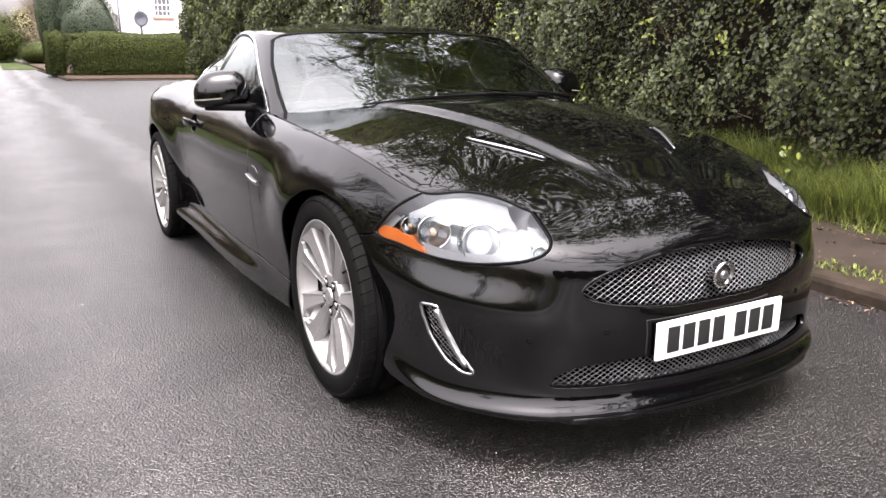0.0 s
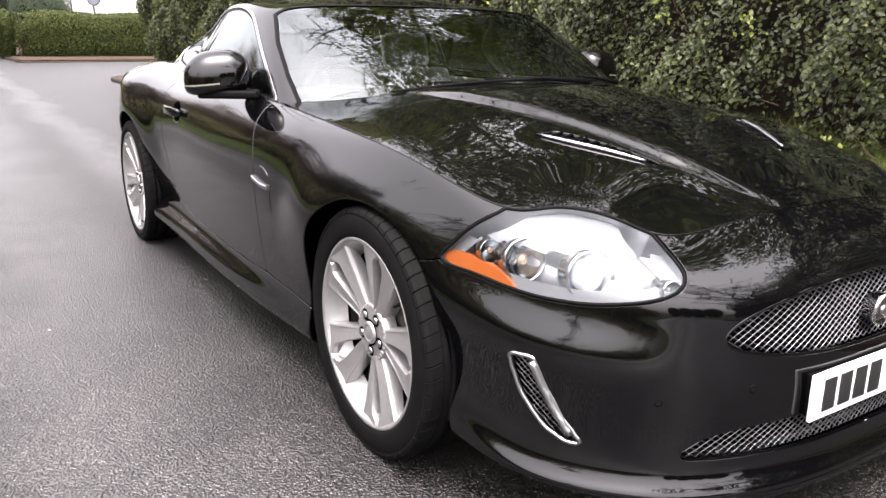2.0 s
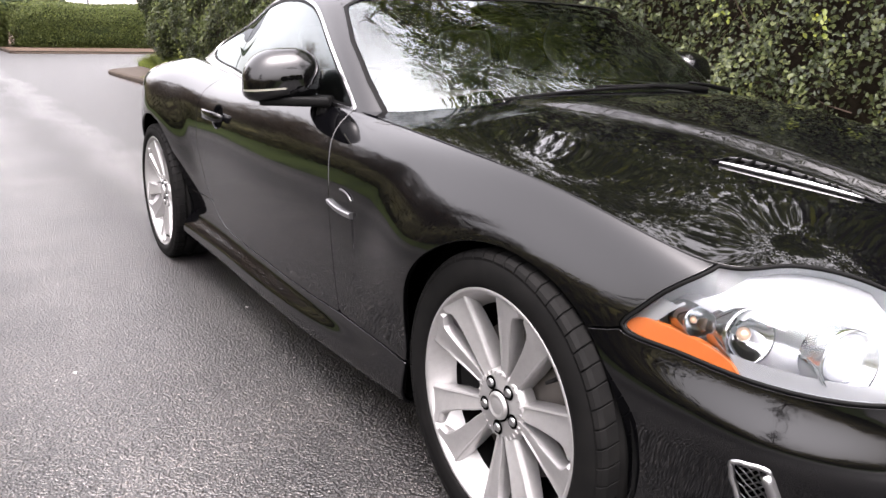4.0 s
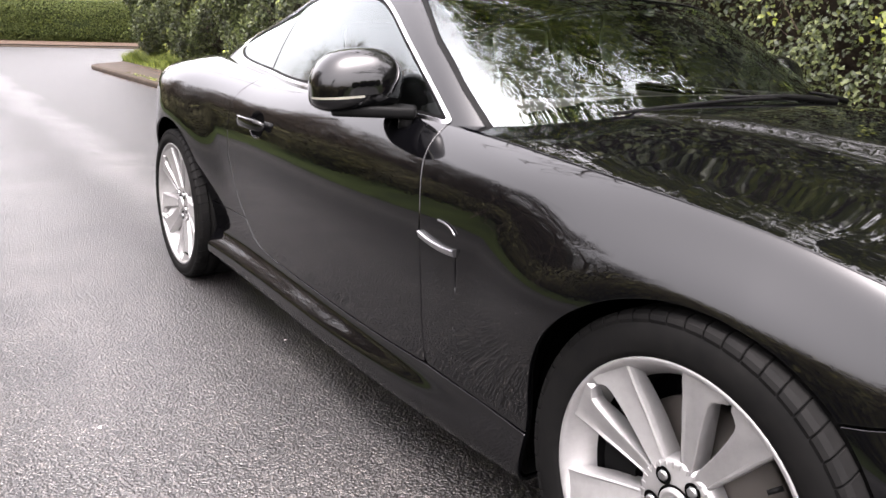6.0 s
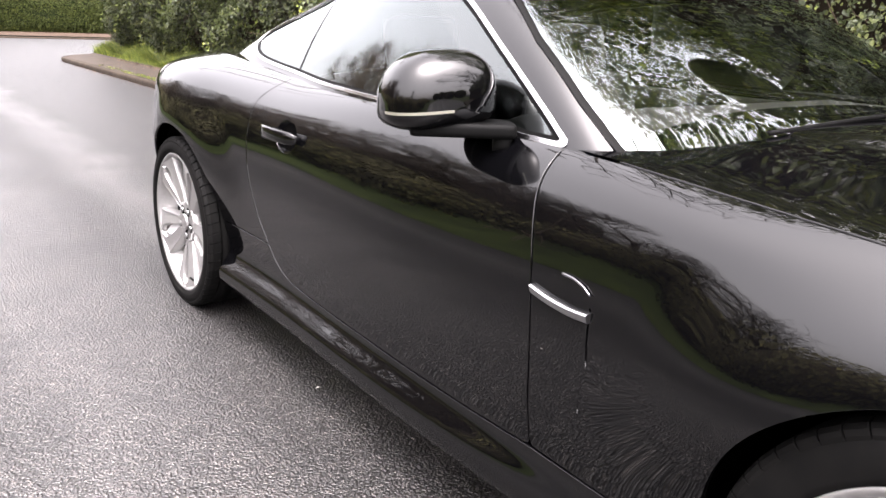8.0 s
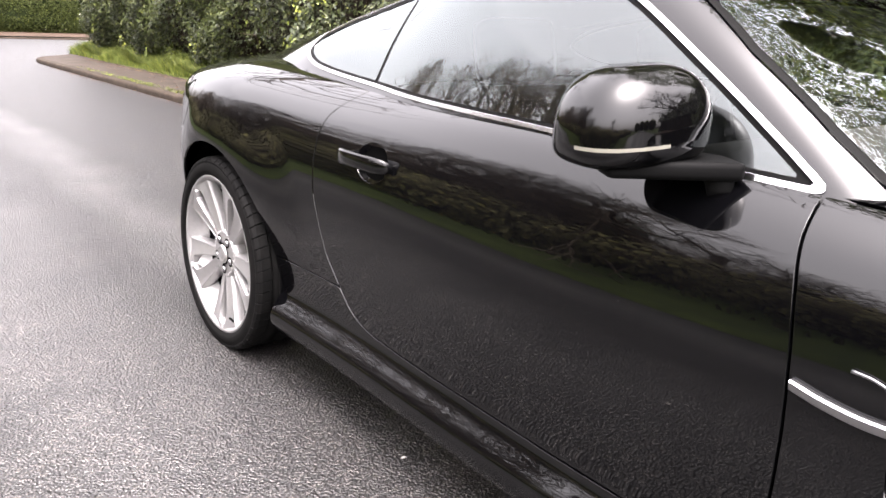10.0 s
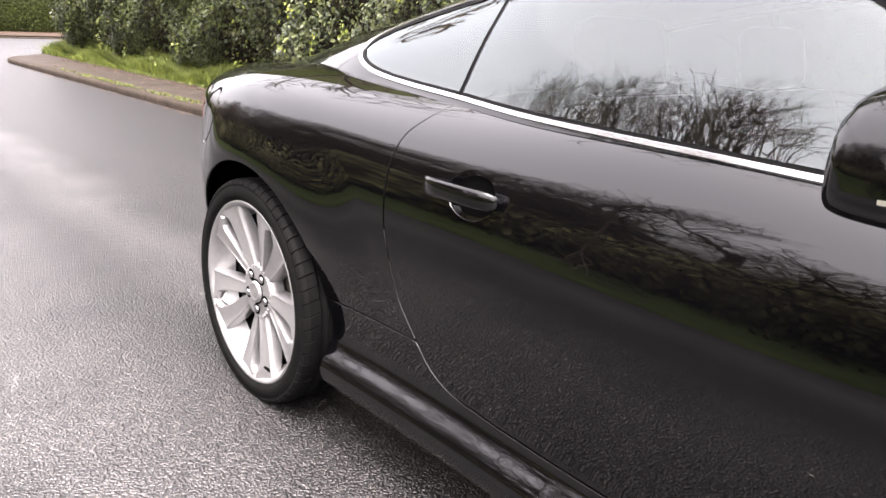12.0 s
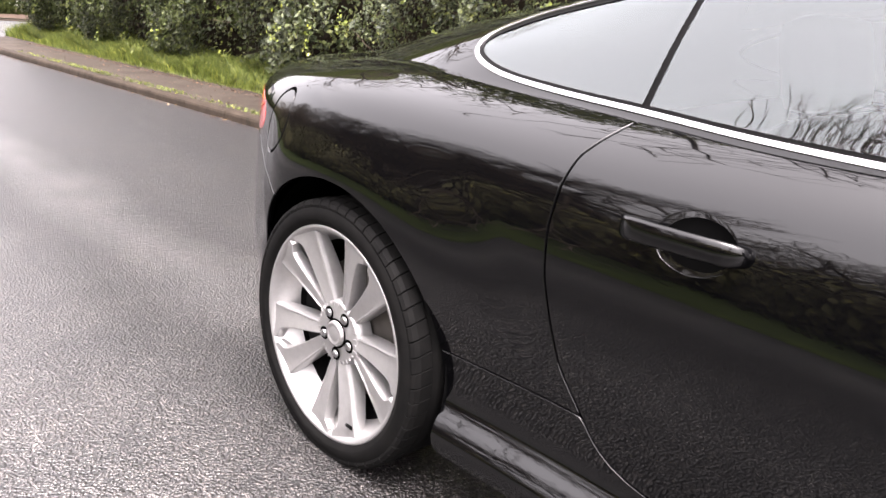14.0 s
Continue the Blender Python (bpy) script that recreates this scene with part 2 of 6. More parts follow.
class Surf:
    """Points, normals and polygons of a smooth sheet that can be cut along outlines."""

    def __init__(self, v, n, f):
        self.v, self.n, self.f = np.asarray(v, float), np.asarray(n, float), f

    def cut(self, fn, gap=0.0):
        """Splits along fn = 0 into the part where fn > gap and the part where fn < -gap."""
        d = fn(self.v)
        return self.keep(d - gap), self.keep(-d - gap)

    def keep(self, d):
        d = np.where(np.abs(d) < 1e-7, 1e-7, d)
        pos = d > 0
        v, n = [], []
        idx, edge, faces = {}, {}, []

        def vert(i):
            if i not in idx:
                idx[i] = len(v)
                v.append(self.v[i])
                n.append(self.n[i])
            return idx[i]

        def cross(i, j):
            k = (i, j) if i < j else (j, i)
            if k not in edge:
                t = d[i] / (d[i] - d[j])
                edge[k] = len(v)
                v.append(self.v[i] + t * (self.v[j] - self.v[i]))
                n.append(self.n[i] + t * (self.n[j] - self.n[i]))
            return edge[k]

        for f in self.f:
            s = [pos[i] for i in f]
            if all(s):
                faces.append([vert(i) for i in f])
            elif any(s):
                g = []
                for a in range(len(f)):
                    i, j = f[a], f[(a + 1) % len(f)]
                    if pos[i]:
                        g.append(vert(i))
                    if pos[i] != pos[j]:
                        g.append(cross(i, j))
                if len(g) > 2:
                    faces.append(g)
        if not v:
            return Surf(np.zeros((0, 3)), np.zeros((0, 3)), [])
        nn = np.array(n)
        return Surf(v, nn / np.linalg.norm(nn, axis=1, keepdims=True), faces)

    def rim(self):
        """The open edges, as pairs in the order of their polygons."""
        seen = {}
        for f in self.f:
            for a in range(len(f)):
                i, j = f[a], f[(a + 1) % len(f)]
                if (j, i) in seen:
                    del seen[(j, i)]
                else:
                    seen[(i, j)] = 1
        return list(seen)

    def flanged(self, depth):
        """The sheet with its open edges folded inwards, so that it shows a thickness."""
        v, n, f = list(self.v), list(self.n), [list(q) for q in self.f]
        low, acc = {}, {}
        for i, j in self.rim():
            t = self.v[j] - self.v[i]
            for k in (i, j):
                acc[k] = acc.get(k, 0) + np.cross(t, self.n[k])
        fold = min(0.0008, depth * 0.3)
        for k, o in acc.items():
            o = o / (np.linalg.norm(o) + 1e-12)
            low[k] = len(v)
            for out, down, nn in ((0.6, 0.15, 0.45), (1.0, 1.0, 1.6)):
                v.append(self.v[k] + fold * (out * o - down * self.n[k]))
                m = self.n[k] + nn * o
                n.append(m / np.linalg.norm(m))
            v.append(self.v[k] + fold * o - depth * self.n[k])
            n.append(o)
        for i, j in self.rim():
            f.append([j, i, low[i], low[j]])
            for q in (0, 1):
                f.append([low[j] + q, low[i] + q, low[i] + q + 1, low[j] + q + 1])
        return Surf(v, n, f)

    def pieces(self):
        """The separate sheets, the largest first."""
        root = list(range(len(self.v)))

        def top(i):
            while root[i] != i:
                root[i] = root[root[i]]
                i = root[i]
            return i
        for f in self.f:
            for i in f[1:]:
                root[top(i)] = top(f[0])
        lab = np.array([top(i) for i in range(len(self.v))])
        ids, cnt = np.unique(lab, return_counts=True)
        return [self.keep(np.where(lab == k, 1.0, -1.0)) for k in ids[np.argsort(-cnt)]]

    def moved(self, off):
        return Surf(self.v + off * self.n, self.n, self.f)

    def mirrored(self):
        s = np.array([-1, 1, 1])
        return Surf(self.v * s, self.n * s, [list(reversed(q)) for q in self.f])

    def joined(self, other):
        k = len(self.v)
        return Surf(np.vstack([self.v, other.v]), np.vstack([self.n, other.n]), list(self.f) + [[i + k for i in q] for q in other.f])

    def put(self, name, material, parent, label="", flange=0.0):
        s = self.flanged(flange) if flange else self
        return raw(name, s.v, s.f, material, parent, label, normals=s.n)


def bspline_rows(c, per):
    """Uniform cubic B-spline along axis 0; the first and last rows are the phantom ones."""
    out = []
    n = len(c) - 3
    for i in range(n):
        for s in range(per + (i == n - 1)):
            t = s / per
            w = np.array([(1 - t) ** 3, 3 * t ** 3 - 6 * t * t + 4, -3 * t ** 3 + 3 * t * t + 3 * t + 1, t ** 3]) / 6
            out.append(np.tensordot(w, c[i:i + 4], 1))
    return np.array(out)


def firm(p, mirror_ends, axis):
    """Control points whose B-spline passes near the given ones."""
    p = np.moveaxis(np.asarray(p, float), axis, 0)

    def ext(q):
        if mirror_ends:
            s = np.array([-1, 1, 1])
            return np.concatenate([q[1:2] * s, q, q[-2:-1] * s])
        return np.concatenate([2 * q[:1] - q[1:2], q, 2 * q[-1:] - q[-2:-1]])

    q = p.copy()
    for step in (0.9, 0.7):
        e = ext(q)
        q = q + step * (p - (e[:-2] + 4 * e[1:-1] + e[2:]) / 6)
    return np.moveaxis(ext(q), 0, axis)


def loft(p, per_u, per_v, mirror_ends=True):
    """A smooth sheet through a net of points p[section][line]. Returns the grid of points."""
    c = firm(firm(p, mirror_ends, 0), False, 1)
    g = bspline_rows(c, per_u)
    return np.moveaxis(bspline_rows(np.moveaxis(g, 1, 0), per_v), 0, 1)


def sheet(g, flip=False):
    """A Surf from a grid of points."""
    du, dv = np.gradient(g, axis=0), np.gradient(g, axis=1)
    n = np.cross(du, dv)
    n /= np.linalg.norm(n, axis=2, keepdims=True) + 1e-12
    a, b = g.shape[:2]
    f = []
    for i in range(a - 1):
        for j in range(b - 1):
            k = i * b + j
            f.append([k, k + b, k + b + 1, k + 1])
    s = Surf(g.reshape(-1, 3), n.reshape(-1, 3), f)
    if flip:
        s = Surf(s.v, -s.n, [list(reversed(q)) for q in f])
    return s


def tube(bm, pts, r, sides=8, closed=False, cap=True):
    """A round bar along points; r is a number or one per point."""
    pts = [Vector(p) for p in pts]
    n = len(pts)
    rs = r if hasattr(r, "__len__") else [r] * n
    rings, up = [], None
    for i, p in enumerate(pts):
        a = pts[i - 1] if i or closed else p
        b = pts[(i + 1) % n] if i < n - 1 or closed else p
        t = (b - a).normalized()
        if up is None:
            up = Vector((0, 0, 1)) if abs(t.z) < 0.9 else Vector((0, 1, 0))
        side = t.cross(up).normalized()
        up = side.cross(t).normalized()
        rings.append([bm.verts.new(p + float(rs[i]) * (math.cos(k * math.tau / sides) * side + math.sin(k * math.tau / sides) * up)) for k in range(sides)])
    for i in range(n if closed else n - 1):
        a, b = rings[i], rings[(i + 1) % n]
        for k in range(sides):
            bm.faces.new((a[k], a[(k + 1) % sides], b[(k + 1) % sides], b[k]))
    if cap and not closed:
        bm.faces.new(list(reversed(rings[0])))
        bm.faces.new(rings[-1])
    return bm


def lathe(bm, prof, seg=64, axis="x", closed=False):
    """Turns a profile of (along, radius) about an axis through the origin."""
    rings = []
    for k in range(seg):
        a = k * math.tau / seg
        rings.append([bm.verts.new((x, r * math.cos(a), r * math.sin(a))) for x, r in prof])
    m = len(prof)
    for k in range(seg):
        a, b = rings[k], rings[(k + 1) % seg]
        for i in range(m if closed else m - 1):
            bm.faces.new((a[i], a[(i + 1) % m], b[(i + 1) % m], b[i]))
    bmesh.ops.recalc_face_normals(bm, faces=bm.faces)
    return bm


def box(bm, size, at=(0, 0, 0), bev=0.0, m=None):
    r = bmesh.ops.create_cube(bm, size=1, matrix=(m or Matrix.Identity(4)) @ Matrix.Translation(at) @ Matrix.Diagonal((*size, 1)))
    if bev:
        es = {e for v in r["verts"] for e in v.link_edges}
        bmesh.ops.bevel(bm, geom=list(es), offset=bev, segments=2, affect="EDGES", profile=0.6)
    return bm


# ---- the car's shape: plan line, profiles and edge lines (x to the right wing, y to the tail, z up) ----
PLAN = [(0, -0.955), (0.25, -0.943), (0.50, -0.878), (0.665, -0.775), (0.785, -0.61), (0.832, -0.42), (0.862, -0.15),
        (0.893, 0.15), (0.912, 0.45), (0.916, 0.80), (0.908, 1.30), (0.897, 1.75), (0.893, 2.10), (0.905, 2.45),
        (0.924, 2.78), (0.906, 3.05), (0.835, 3.26), (0.70, 3.49), (0.46, 3.66), (0, 3.74)]
PROFILE = {
    0: [(-0.13, 0.165), (-0.008, 0.15), (0.010, 0.19), (-0.014, 0.232), (-0.018, 0.38), (-0.03, 0.47), (-0.045, 0.56), (-0.09, 0.65), (-0.20, 0.74)],
    2: [(-0.12, 0.165), (-0.004, 0.158), (0.014, 0.192), (-0.014, 0.236), (-0.01, 0.38), (-0.018, 0.47), (-0.03, 0.56), (-0.06, 0.64), (-0.17, 0.71)],
    4: [(-0.12, 0.18), (-0.010, 0.176), (0.012, 0.206), (-0.014, 0.254), (-0.006, 0.42), (0.008, 0.512), (-0.027, 0.582), (-0.05, 0.69), (-0.10, 0.75)],
    6: [(-0.10, 0.20), (-0.01, 0.20), (0, 0.28), (0, 0.37), (0, 0.46), (0.001, 0.55), (-0.014, 0.645), (-0.034, 0.757), (-0.075, 0.825)],
    8: [(-0.12, 0.17), (-0.044, 0.17), (-0.020, 0.226), (-0.027, 0.300), (-0.022, 0.375), (0, 0.60), (-0.005, 0.73), (-0.026, 0.836), (-0.115, 0.90)],
    10: [(-0.13, 0.17), (-0.030, 0.152), (0.008, 0.224), (-0.031, 0.282), (-0.0265, 0.365), (0, 0.60), (-0.009, 0.735), (-0.031, 0.850), (-0.09, 0.928)],
    12: [(-0.13, 0.17), (-0.030, 0.152), (0.014, 0.224), (-0.032, 0.283), (-0.0295, 0.365), (0, 0.62), (-0.009, 0.76), (-0.037, 0.870), (-0.150, 0.945)],
    14: [(-0.12, 0.175), (-0.030, 0.158), (0.012, 0.229), (-0.031, 0.288), (-0.0265, 0.38), (0, 0.66), (-0.007, 0.80), (-0.042, 0.922), (-0.23, 0.985)],
    16: [(-0.10, 0.25), (-0.03, 0.24), (-0.01, 0.33), (0, 0.43), (0, 0.53), (0, 0.65), (-0.010, 0.79), (-0.042, 0.912), (-0.21, 0.966)],
    19: [(-0.10, 0.27), (-0.02, 0.25), (0, 0.35), (0, 0.45), (-0.01, 0.55), (-0.04, 0.66), (-0.06, 0.78), (-0.08, 0.89), (-0.17, 0.955)],
}
# the edge of the bonnet, from its nose round the headlamp and back along the wing
EDGE = [(0, -0.728, 0.748), (0.25, -0.718, 0.740), (0.470, -0.692, 0.714), (0.545, -0.606, 0.752), (0.645, -0.505, 0.771),
        (0.741, -0.437, 0.758), (0.793, -0.15, 0.832), (0.808, 0.15, 0.867), (0.806, 0.45, 0.889)]
BONNET = [(-0.80, 0.715), (-0.745, 0.742), (-0.60, 0.795), (-0.45, 0.845), (-0.24, 0.897), (0, 0.938), (0.3, 0.966), (0.6, 0.972), (0.9, 0.972)]
DECK = [(1.9, 0.97), (2.5, 1.0), (3.0, 1.0), (3.3, 0.993), (3.55, 0.975), (3.85, 0.94)]


def smooth_at(table, y):
    """A height line read smoothly at y."""
    s = spline(table, 20)
    return np.interp(y, s[:, 0], s[:, 1])


def bonnet_height(x, y):
    z = smooth_at(BONNET, y)
    drop = np.interp(y, [-0.8, -0.7, -0.45, 0.3, 0.7], [0.10, 0.10, 0.084, 0.08, 0.06])
    crease = np.interp(y, [-0.80, -0.678, -0.458, -0.213, 0.01, 0.5], [0.07, 0.131, 0.22, 0.274, 0.32, 0.41])
    k = np.clip((crease + 0.024 - np.abs(x)) / 0.048, 0, 1)
    rise = 0.020 * k * k * (3 - 2 * k) * np.interp(y, [-0.72, -0.45, 0.3, 0.6], [0.1, 1, 1, 0.3])
    return z - drop * (np.abs(x) / 0.765) ** 2.4 + rise - 0.010


def deck_height(x, y):
    return smooth_at(DECK, y) - 0.02 * (np.abs(x) / 0.6) ** 2


def body_net():
    keys = sorted(PROFILE)
    tab = np.array([PROFILE[k] for k in keys])
    p = np.array(PLAN)
    t = np.gradient(p, axis=0)
    t[0] = t[-1] = (1, 0)
    t[-1] = (-1, 0)
    n = np.stack([t[:, 1], -t[:, 0]], 1)
    n /= np.linalg.norm(n, axis=1, keepdims=True)
    net = np.zeros((len(p), 10, 3))
    for k in range(len(p)):
        prof = np.array([[np.interp(k, keys, tab[:, j, c]) for c in (0, 1)] for j in range(9)])
        for j in range(9):
            net[k, j] = (*(p[k] + prof[j, 0] * n[k]), prof[j, 1])
        if k < len(EDGE):
            net[k, 8] = EDGE[k]
        inner = net[k, 8, :2] - 0.06 * n[k]
        if k == 0:
            inner = np.array([0, net[k, 8, 1] + 0.06])
        h = bonnet_height(inner[0], inner[1]) if k <= 8 else net[k, 8, 2] + 0.012
        if k <= 8:
            h += net[k, 8, 2] - bonnet_height(net[k, 8, 0], net[k, 8, 1])
        net[k, 9] = (*inner, h)
    net[..., 0] *= -1
    return net


PER_U, PER_V = 20, 9
GRID = loft(body_net(), PER_U, PER_V)
EDGE_LINE = GRID[:, 8 * PER_V]
FRONT_ARCH, REAR_ARCH = (-0.012, 0.350), (2.770, 0.345)
FRONT_R, REAR_R = 0.366, 0.375


def ease(q):
    q = np.clip(q, 0, 1)
    return q * q * (3 - 2 * q)


def flare(g, arch, radius, amount, reach, y_fade):
    """Swells the skin outwards round a wheel arch, fading towards its upper edge and the sill."""
    d = np.hypot(g[..., 1] - arch[0], g[..., 2] - arch[1])
    w = ease((radius + reach - d) / reach) * ease((g[..., 2] - 0.36) / 0.30)
    w = w * ease((g[:, 8 * PER_V, 2][:, None] - g[..., 2]) / 0.12) * np.interp(g[..., 1], *y_fade) * (np.abs(g[..., 0]) > 0.5)
    g[..., 0] -= amount * w


flare(GRID, FRONT_ARCH, FRONT_R, 0.034, 0.26, ([-0.5, -0.36, -0.1], [0, 0.35, 1]))
flare(GRID, REAR_ARCH, REAR_R, 0.020, 0.26, ([3.1, 3.3], [1, 0]))
SIDE = sheet(GRID[:, :8 * PER_V + 1], flip=True)


def cap(line, height, y0, y1, half, step):
    """A crowned sheet that fills the plan inside an edge line and meets its heights."""
    full = np.vstack([line, (line * (-1, 1, 1))[::-1]])
    ys = np.arange(y0, y1 + step, step)
    xs = np.linspace(-half, half, int(2 * half / step) | 1)
    yy, xx = np.meshgrid(ys, xs, indexing="ij")
    zz = height(xx, yy)
    q = np.stack([xx, yy], -1).reshape(-1, 2)
    d2 = ((q[:, None] - full[None, ::3, :2]) ** 2).sum(2)
    w = np.exp(-d2 / (2 * 0.035 ** 2)) + 1e-30
    gap = full[::3, 2] - height(full[::3, 0], full[::3, 1])
    near = np.sqrt(d2.min(1))
    zz = zz + ((w * gap).sum(1) / w.sum(1) * np.exp(-(near / 0.13) ** 2)).reshape(zz.shape)
    return sheet(np.stack([xx, yy, zz], -1), flip=True), full[:, :2]


def right(fn2):
    """Use an outline function of (|x|, y, z) on points of either side."""
    return lambda v: fn2(np.abs(v[:, 0]), v[:, 1], v[:, 2])


def outline(points, coords, closed_per=8):
    poly = spline(points, closed_per, True)
    return right(lambda x, y, z: sdf(np.stack(coords(x, y, z), 1), poly))


def slant(x, y, z):
    return 0.62 * x + 0.78 * y, z


def side_view(x, y, z):
    return y, z


def front_view(x, y, z):
    return x, z


def forward_only(fn, limit):
    return lambda v: np.where(v[:, 1] < limit, fn(v), -1.0)


HEADLAMP = [(0.262, 0.627), (0.222, 0.682), (0.175, 0.724), (0.118, 0.758), (0.03, 0.80), (-0.12, 0.80), (-0.182, 0.748), (-0.234, 0.710), (-0.276, 0.678), (-0.294, 0.655), (-0.286, 0.633),
            (-0.25, 0.617), (-0.19, 0.606), (-0.09, 0.597), (0.03, 0.600), (0.15, 0.613)]
GRILLE = [(0, 0.622), (0.2, 0.614), (0.34, 0.592), (0.42, 0.568), (0.462, 0.538), (0.452, 0.510), (0.36, 0.484), (0.2, 0.467), (0, 0.462),
          (-0.2, 0.467), (-0.36, 0.484), (-0.452, 0.510), (-0.462, 0.538), (-0.42, 0.568), (-0.34, 0.592), (-0.2, 0.614)]
INTAKE = [(0, 0.332), (0.25, 0.330), (0.44, 0.322), (0.52, 0.300), (0.548, 0.268), (0.5, 0.256), (0.25, 0.251), (0, 0.250),
          (-0.25, 0.251), (-0.5, 0.256), (-0.548, 0.268), (-0.52, 0.300), (-0.44, 0.322), (-0.25, 0.330)]
SIDE_VENT = [(0.056, 0.452), (0.053, 0.467), (0.028, 0.472), (0.003, 0.470), (-0.006, 0.456), (-0.032, 0.400), (-0.066, 0.340), (-0.104, 0.294), (-0.100, 0.283), (-0.074, 0.285), (-0.024, 0.312), (0.028, 0.375)]


def arch_fn(c, r):
    """A wheel opening: round above the hub, straight and slightly splayed below it."""
    return lambda v: r + 0.12 * np.maximum(c[1] - v[:, 2], 0) - np.hypot(v[:, 1] - c[0], np.maximum(v[:, 2] - c[1], 0))


car = thing("car", "glossy black two-door coupe parked on the wet road beside the kerb", "car")

body = SIDE
_, body = body.cut(arch_fn(FRONT_ARCH, FRONT_R))
_, body = body.cut(arch_fn(REAR_ARCH, REAR_R))
lamp_zone, body = body.cut(forward_only(outline(HEADLAMP, slant), 0.1), 0.003)
grille_zone, body = body.cut(forward_only(outline(GRILLE, front_view), -0.5))
intake_zone, body = body.cut(forward_only(outline(INTAKE, front_view), -0.5))
vent_zone, body = body.cut(forward_only(outline(SIDE_VENT, slant), 0.0))
TAIL_LAMP = [(3.165, 0.835), (3.185, 0.778), (3.30, 0.757), (3.5, 0.745), (3.9, 0.74), (3.9, 0.86), (3.5, 0.872), (3.3, 0.875)]
tail_zone, body = body.cut(outline(TAIL_LAMP, side_view), 0.002)

# copy of the skin set inwards, near-black to give the panel gaps their shade
inner = body.moved(-0.016)
FUEL = [(3.030 + 0.058 * math.cos(a) - 0.032 * math.sin(a), 0.818 + 0.084 * math.sin(a)) for a in np.linspace(0, math.tau, 16, endpoint=False)]
flap, body = body.cut(outline(FUEL, side_view), 0.0042)
FRONT_CUT = [(0.79, 1.2), (0.785, 0.915), (0.777, 0.863), (0.762, 0.798), (0.748, 0.713), (0.741, 0.64), (0.739, 0.584), (0.742, 0.50), (0.747, 0.43), (0.745, 0.32)]
REAR_CUT = [(2.05, 1.2), (2.066, 0.958), (2.082, 0.935), (2.104, 0.907), (2.121, 0.880), (2.132, 0.823), (2.141, 0.75), (2.134, 0.665), (2.113, 0.579), (2.086, 0.494), (2.03, 0.413)]
LOW_CUT = [(2.012, 0.385), (1.992, 0.362), (1.965, 0.343), (1.925, 0.327), (1.877, 0.318), (1.76, 0.311), (1.6, 0.307), (1.2, 0.305), (0.95, 0.309), (0.745, 0.318)]
WING = np.array([(-0.05, 0.57), (-0.20, 0.60), (-0.30, 0.62), (-0.43, 0.66), (-0.46, 0.80), (-0.46, 1.2)] + FRONT_CUT + [(0.50, 0.313), (0.30, 0.304), (0.0, 0.35)])
SILL = np.array([(0.0, 0.30), (0.35, 0.304), (0.50, 0.313), (0.745, 0.318)] + LOW_CUT[::-1][1:] + [(2.03, 0.413), (2.42, 0.412), (2.6, 0.412), (2.6, 0.0), (0.0, 0.0)])
DOOR = np.array(FRONT_CUT[::-1] + REAR_CUT + LOW_CUT)
REAR_BUMPER = np.array([(2.9, 0.0), (2.99, 0.60), (3.02, 0.640), (3.05, 0.668), (3.09, 0.692), (3.13, 0.713), (3.17, 0.730), (3.211, 0.751), (3.3, 0.755), (4.2, 0.72), (4.2, 0.0)])


def poly_side(poly):
    return right(lambda x, y, z: sdf(np.stack([y, z], 1), poly))


wing, rest = body.cut(lambda v: np.minimum(poly_side(WING)(v), 5.0), 0.0032)
sill, rest = rest.cut(poly_side(SILL), 0.0032)
door, rest = rest.cut(poly_side(DOOR), 0.0036)
BOWL = [(1.86 + 0.072 * math.cos(a), 0.790 + 0.050 * math.sin(a)) for a in np.linspace(0, math.tau, 20, endpoint=False)]
bowl, door = door.cut(outline(BOWL, side_view, 3))
SLOT = np.array([(0.584, 0.672), (0.597, 0.672), (0.600, 0.60), (0.610, 0.49), (0.641, 0.355), (0.636, 0.355), (0.602, 0.49), (0.589, 0.60)])
slot, wing = wing.cut(poly_side(SLOT))
rear_bumper, rest = rest.cut(poly_side(REAR_BUMPER), 0.0032)
front_bumper, quarter = rest.cut(lambda v: 0.5 - v[:, 1])

for mirrored in (False, True):
    side = (lambda s: s.mirrored()) if mirrored else (lambda s: s)
    side(wing).put("front_wing", PAINT, car, flange=0.010)
    side(sill).put("sill", PAINT, car, flange=0.010)
    DOOR_OB = side(door).put("door", PAINT, car, flange=0.010)
    if not mirrored:
        door_right = DOOR_OB
    for k, q in enumerate(quarter.pieces()):
        side(q).put("tail_panel" if k else "rear_quarter", PAINT, car, flange=0.010)
    for q in slot.pieces():
        side(q).moved(-0.004).put("vent_slot", PAINT, car)
    side(flap).put("fuel_flap", PAINT, car, flange=0.006)
    side(tail_zone).put("tail_lamp", RED_LAMP, car, "red tail lamp", flange=0.01)
    side(inner).put("gap_shade", DARK, car)
fb = front_bumper.joined(front_bumper.mirrored())
fb.put("front_bumper", PAINT, car, flange=0.014)
rear_bumper.joined(rear_bumper.mirrored()).put("rear_bumper", PAINT, car, flange=0.010)

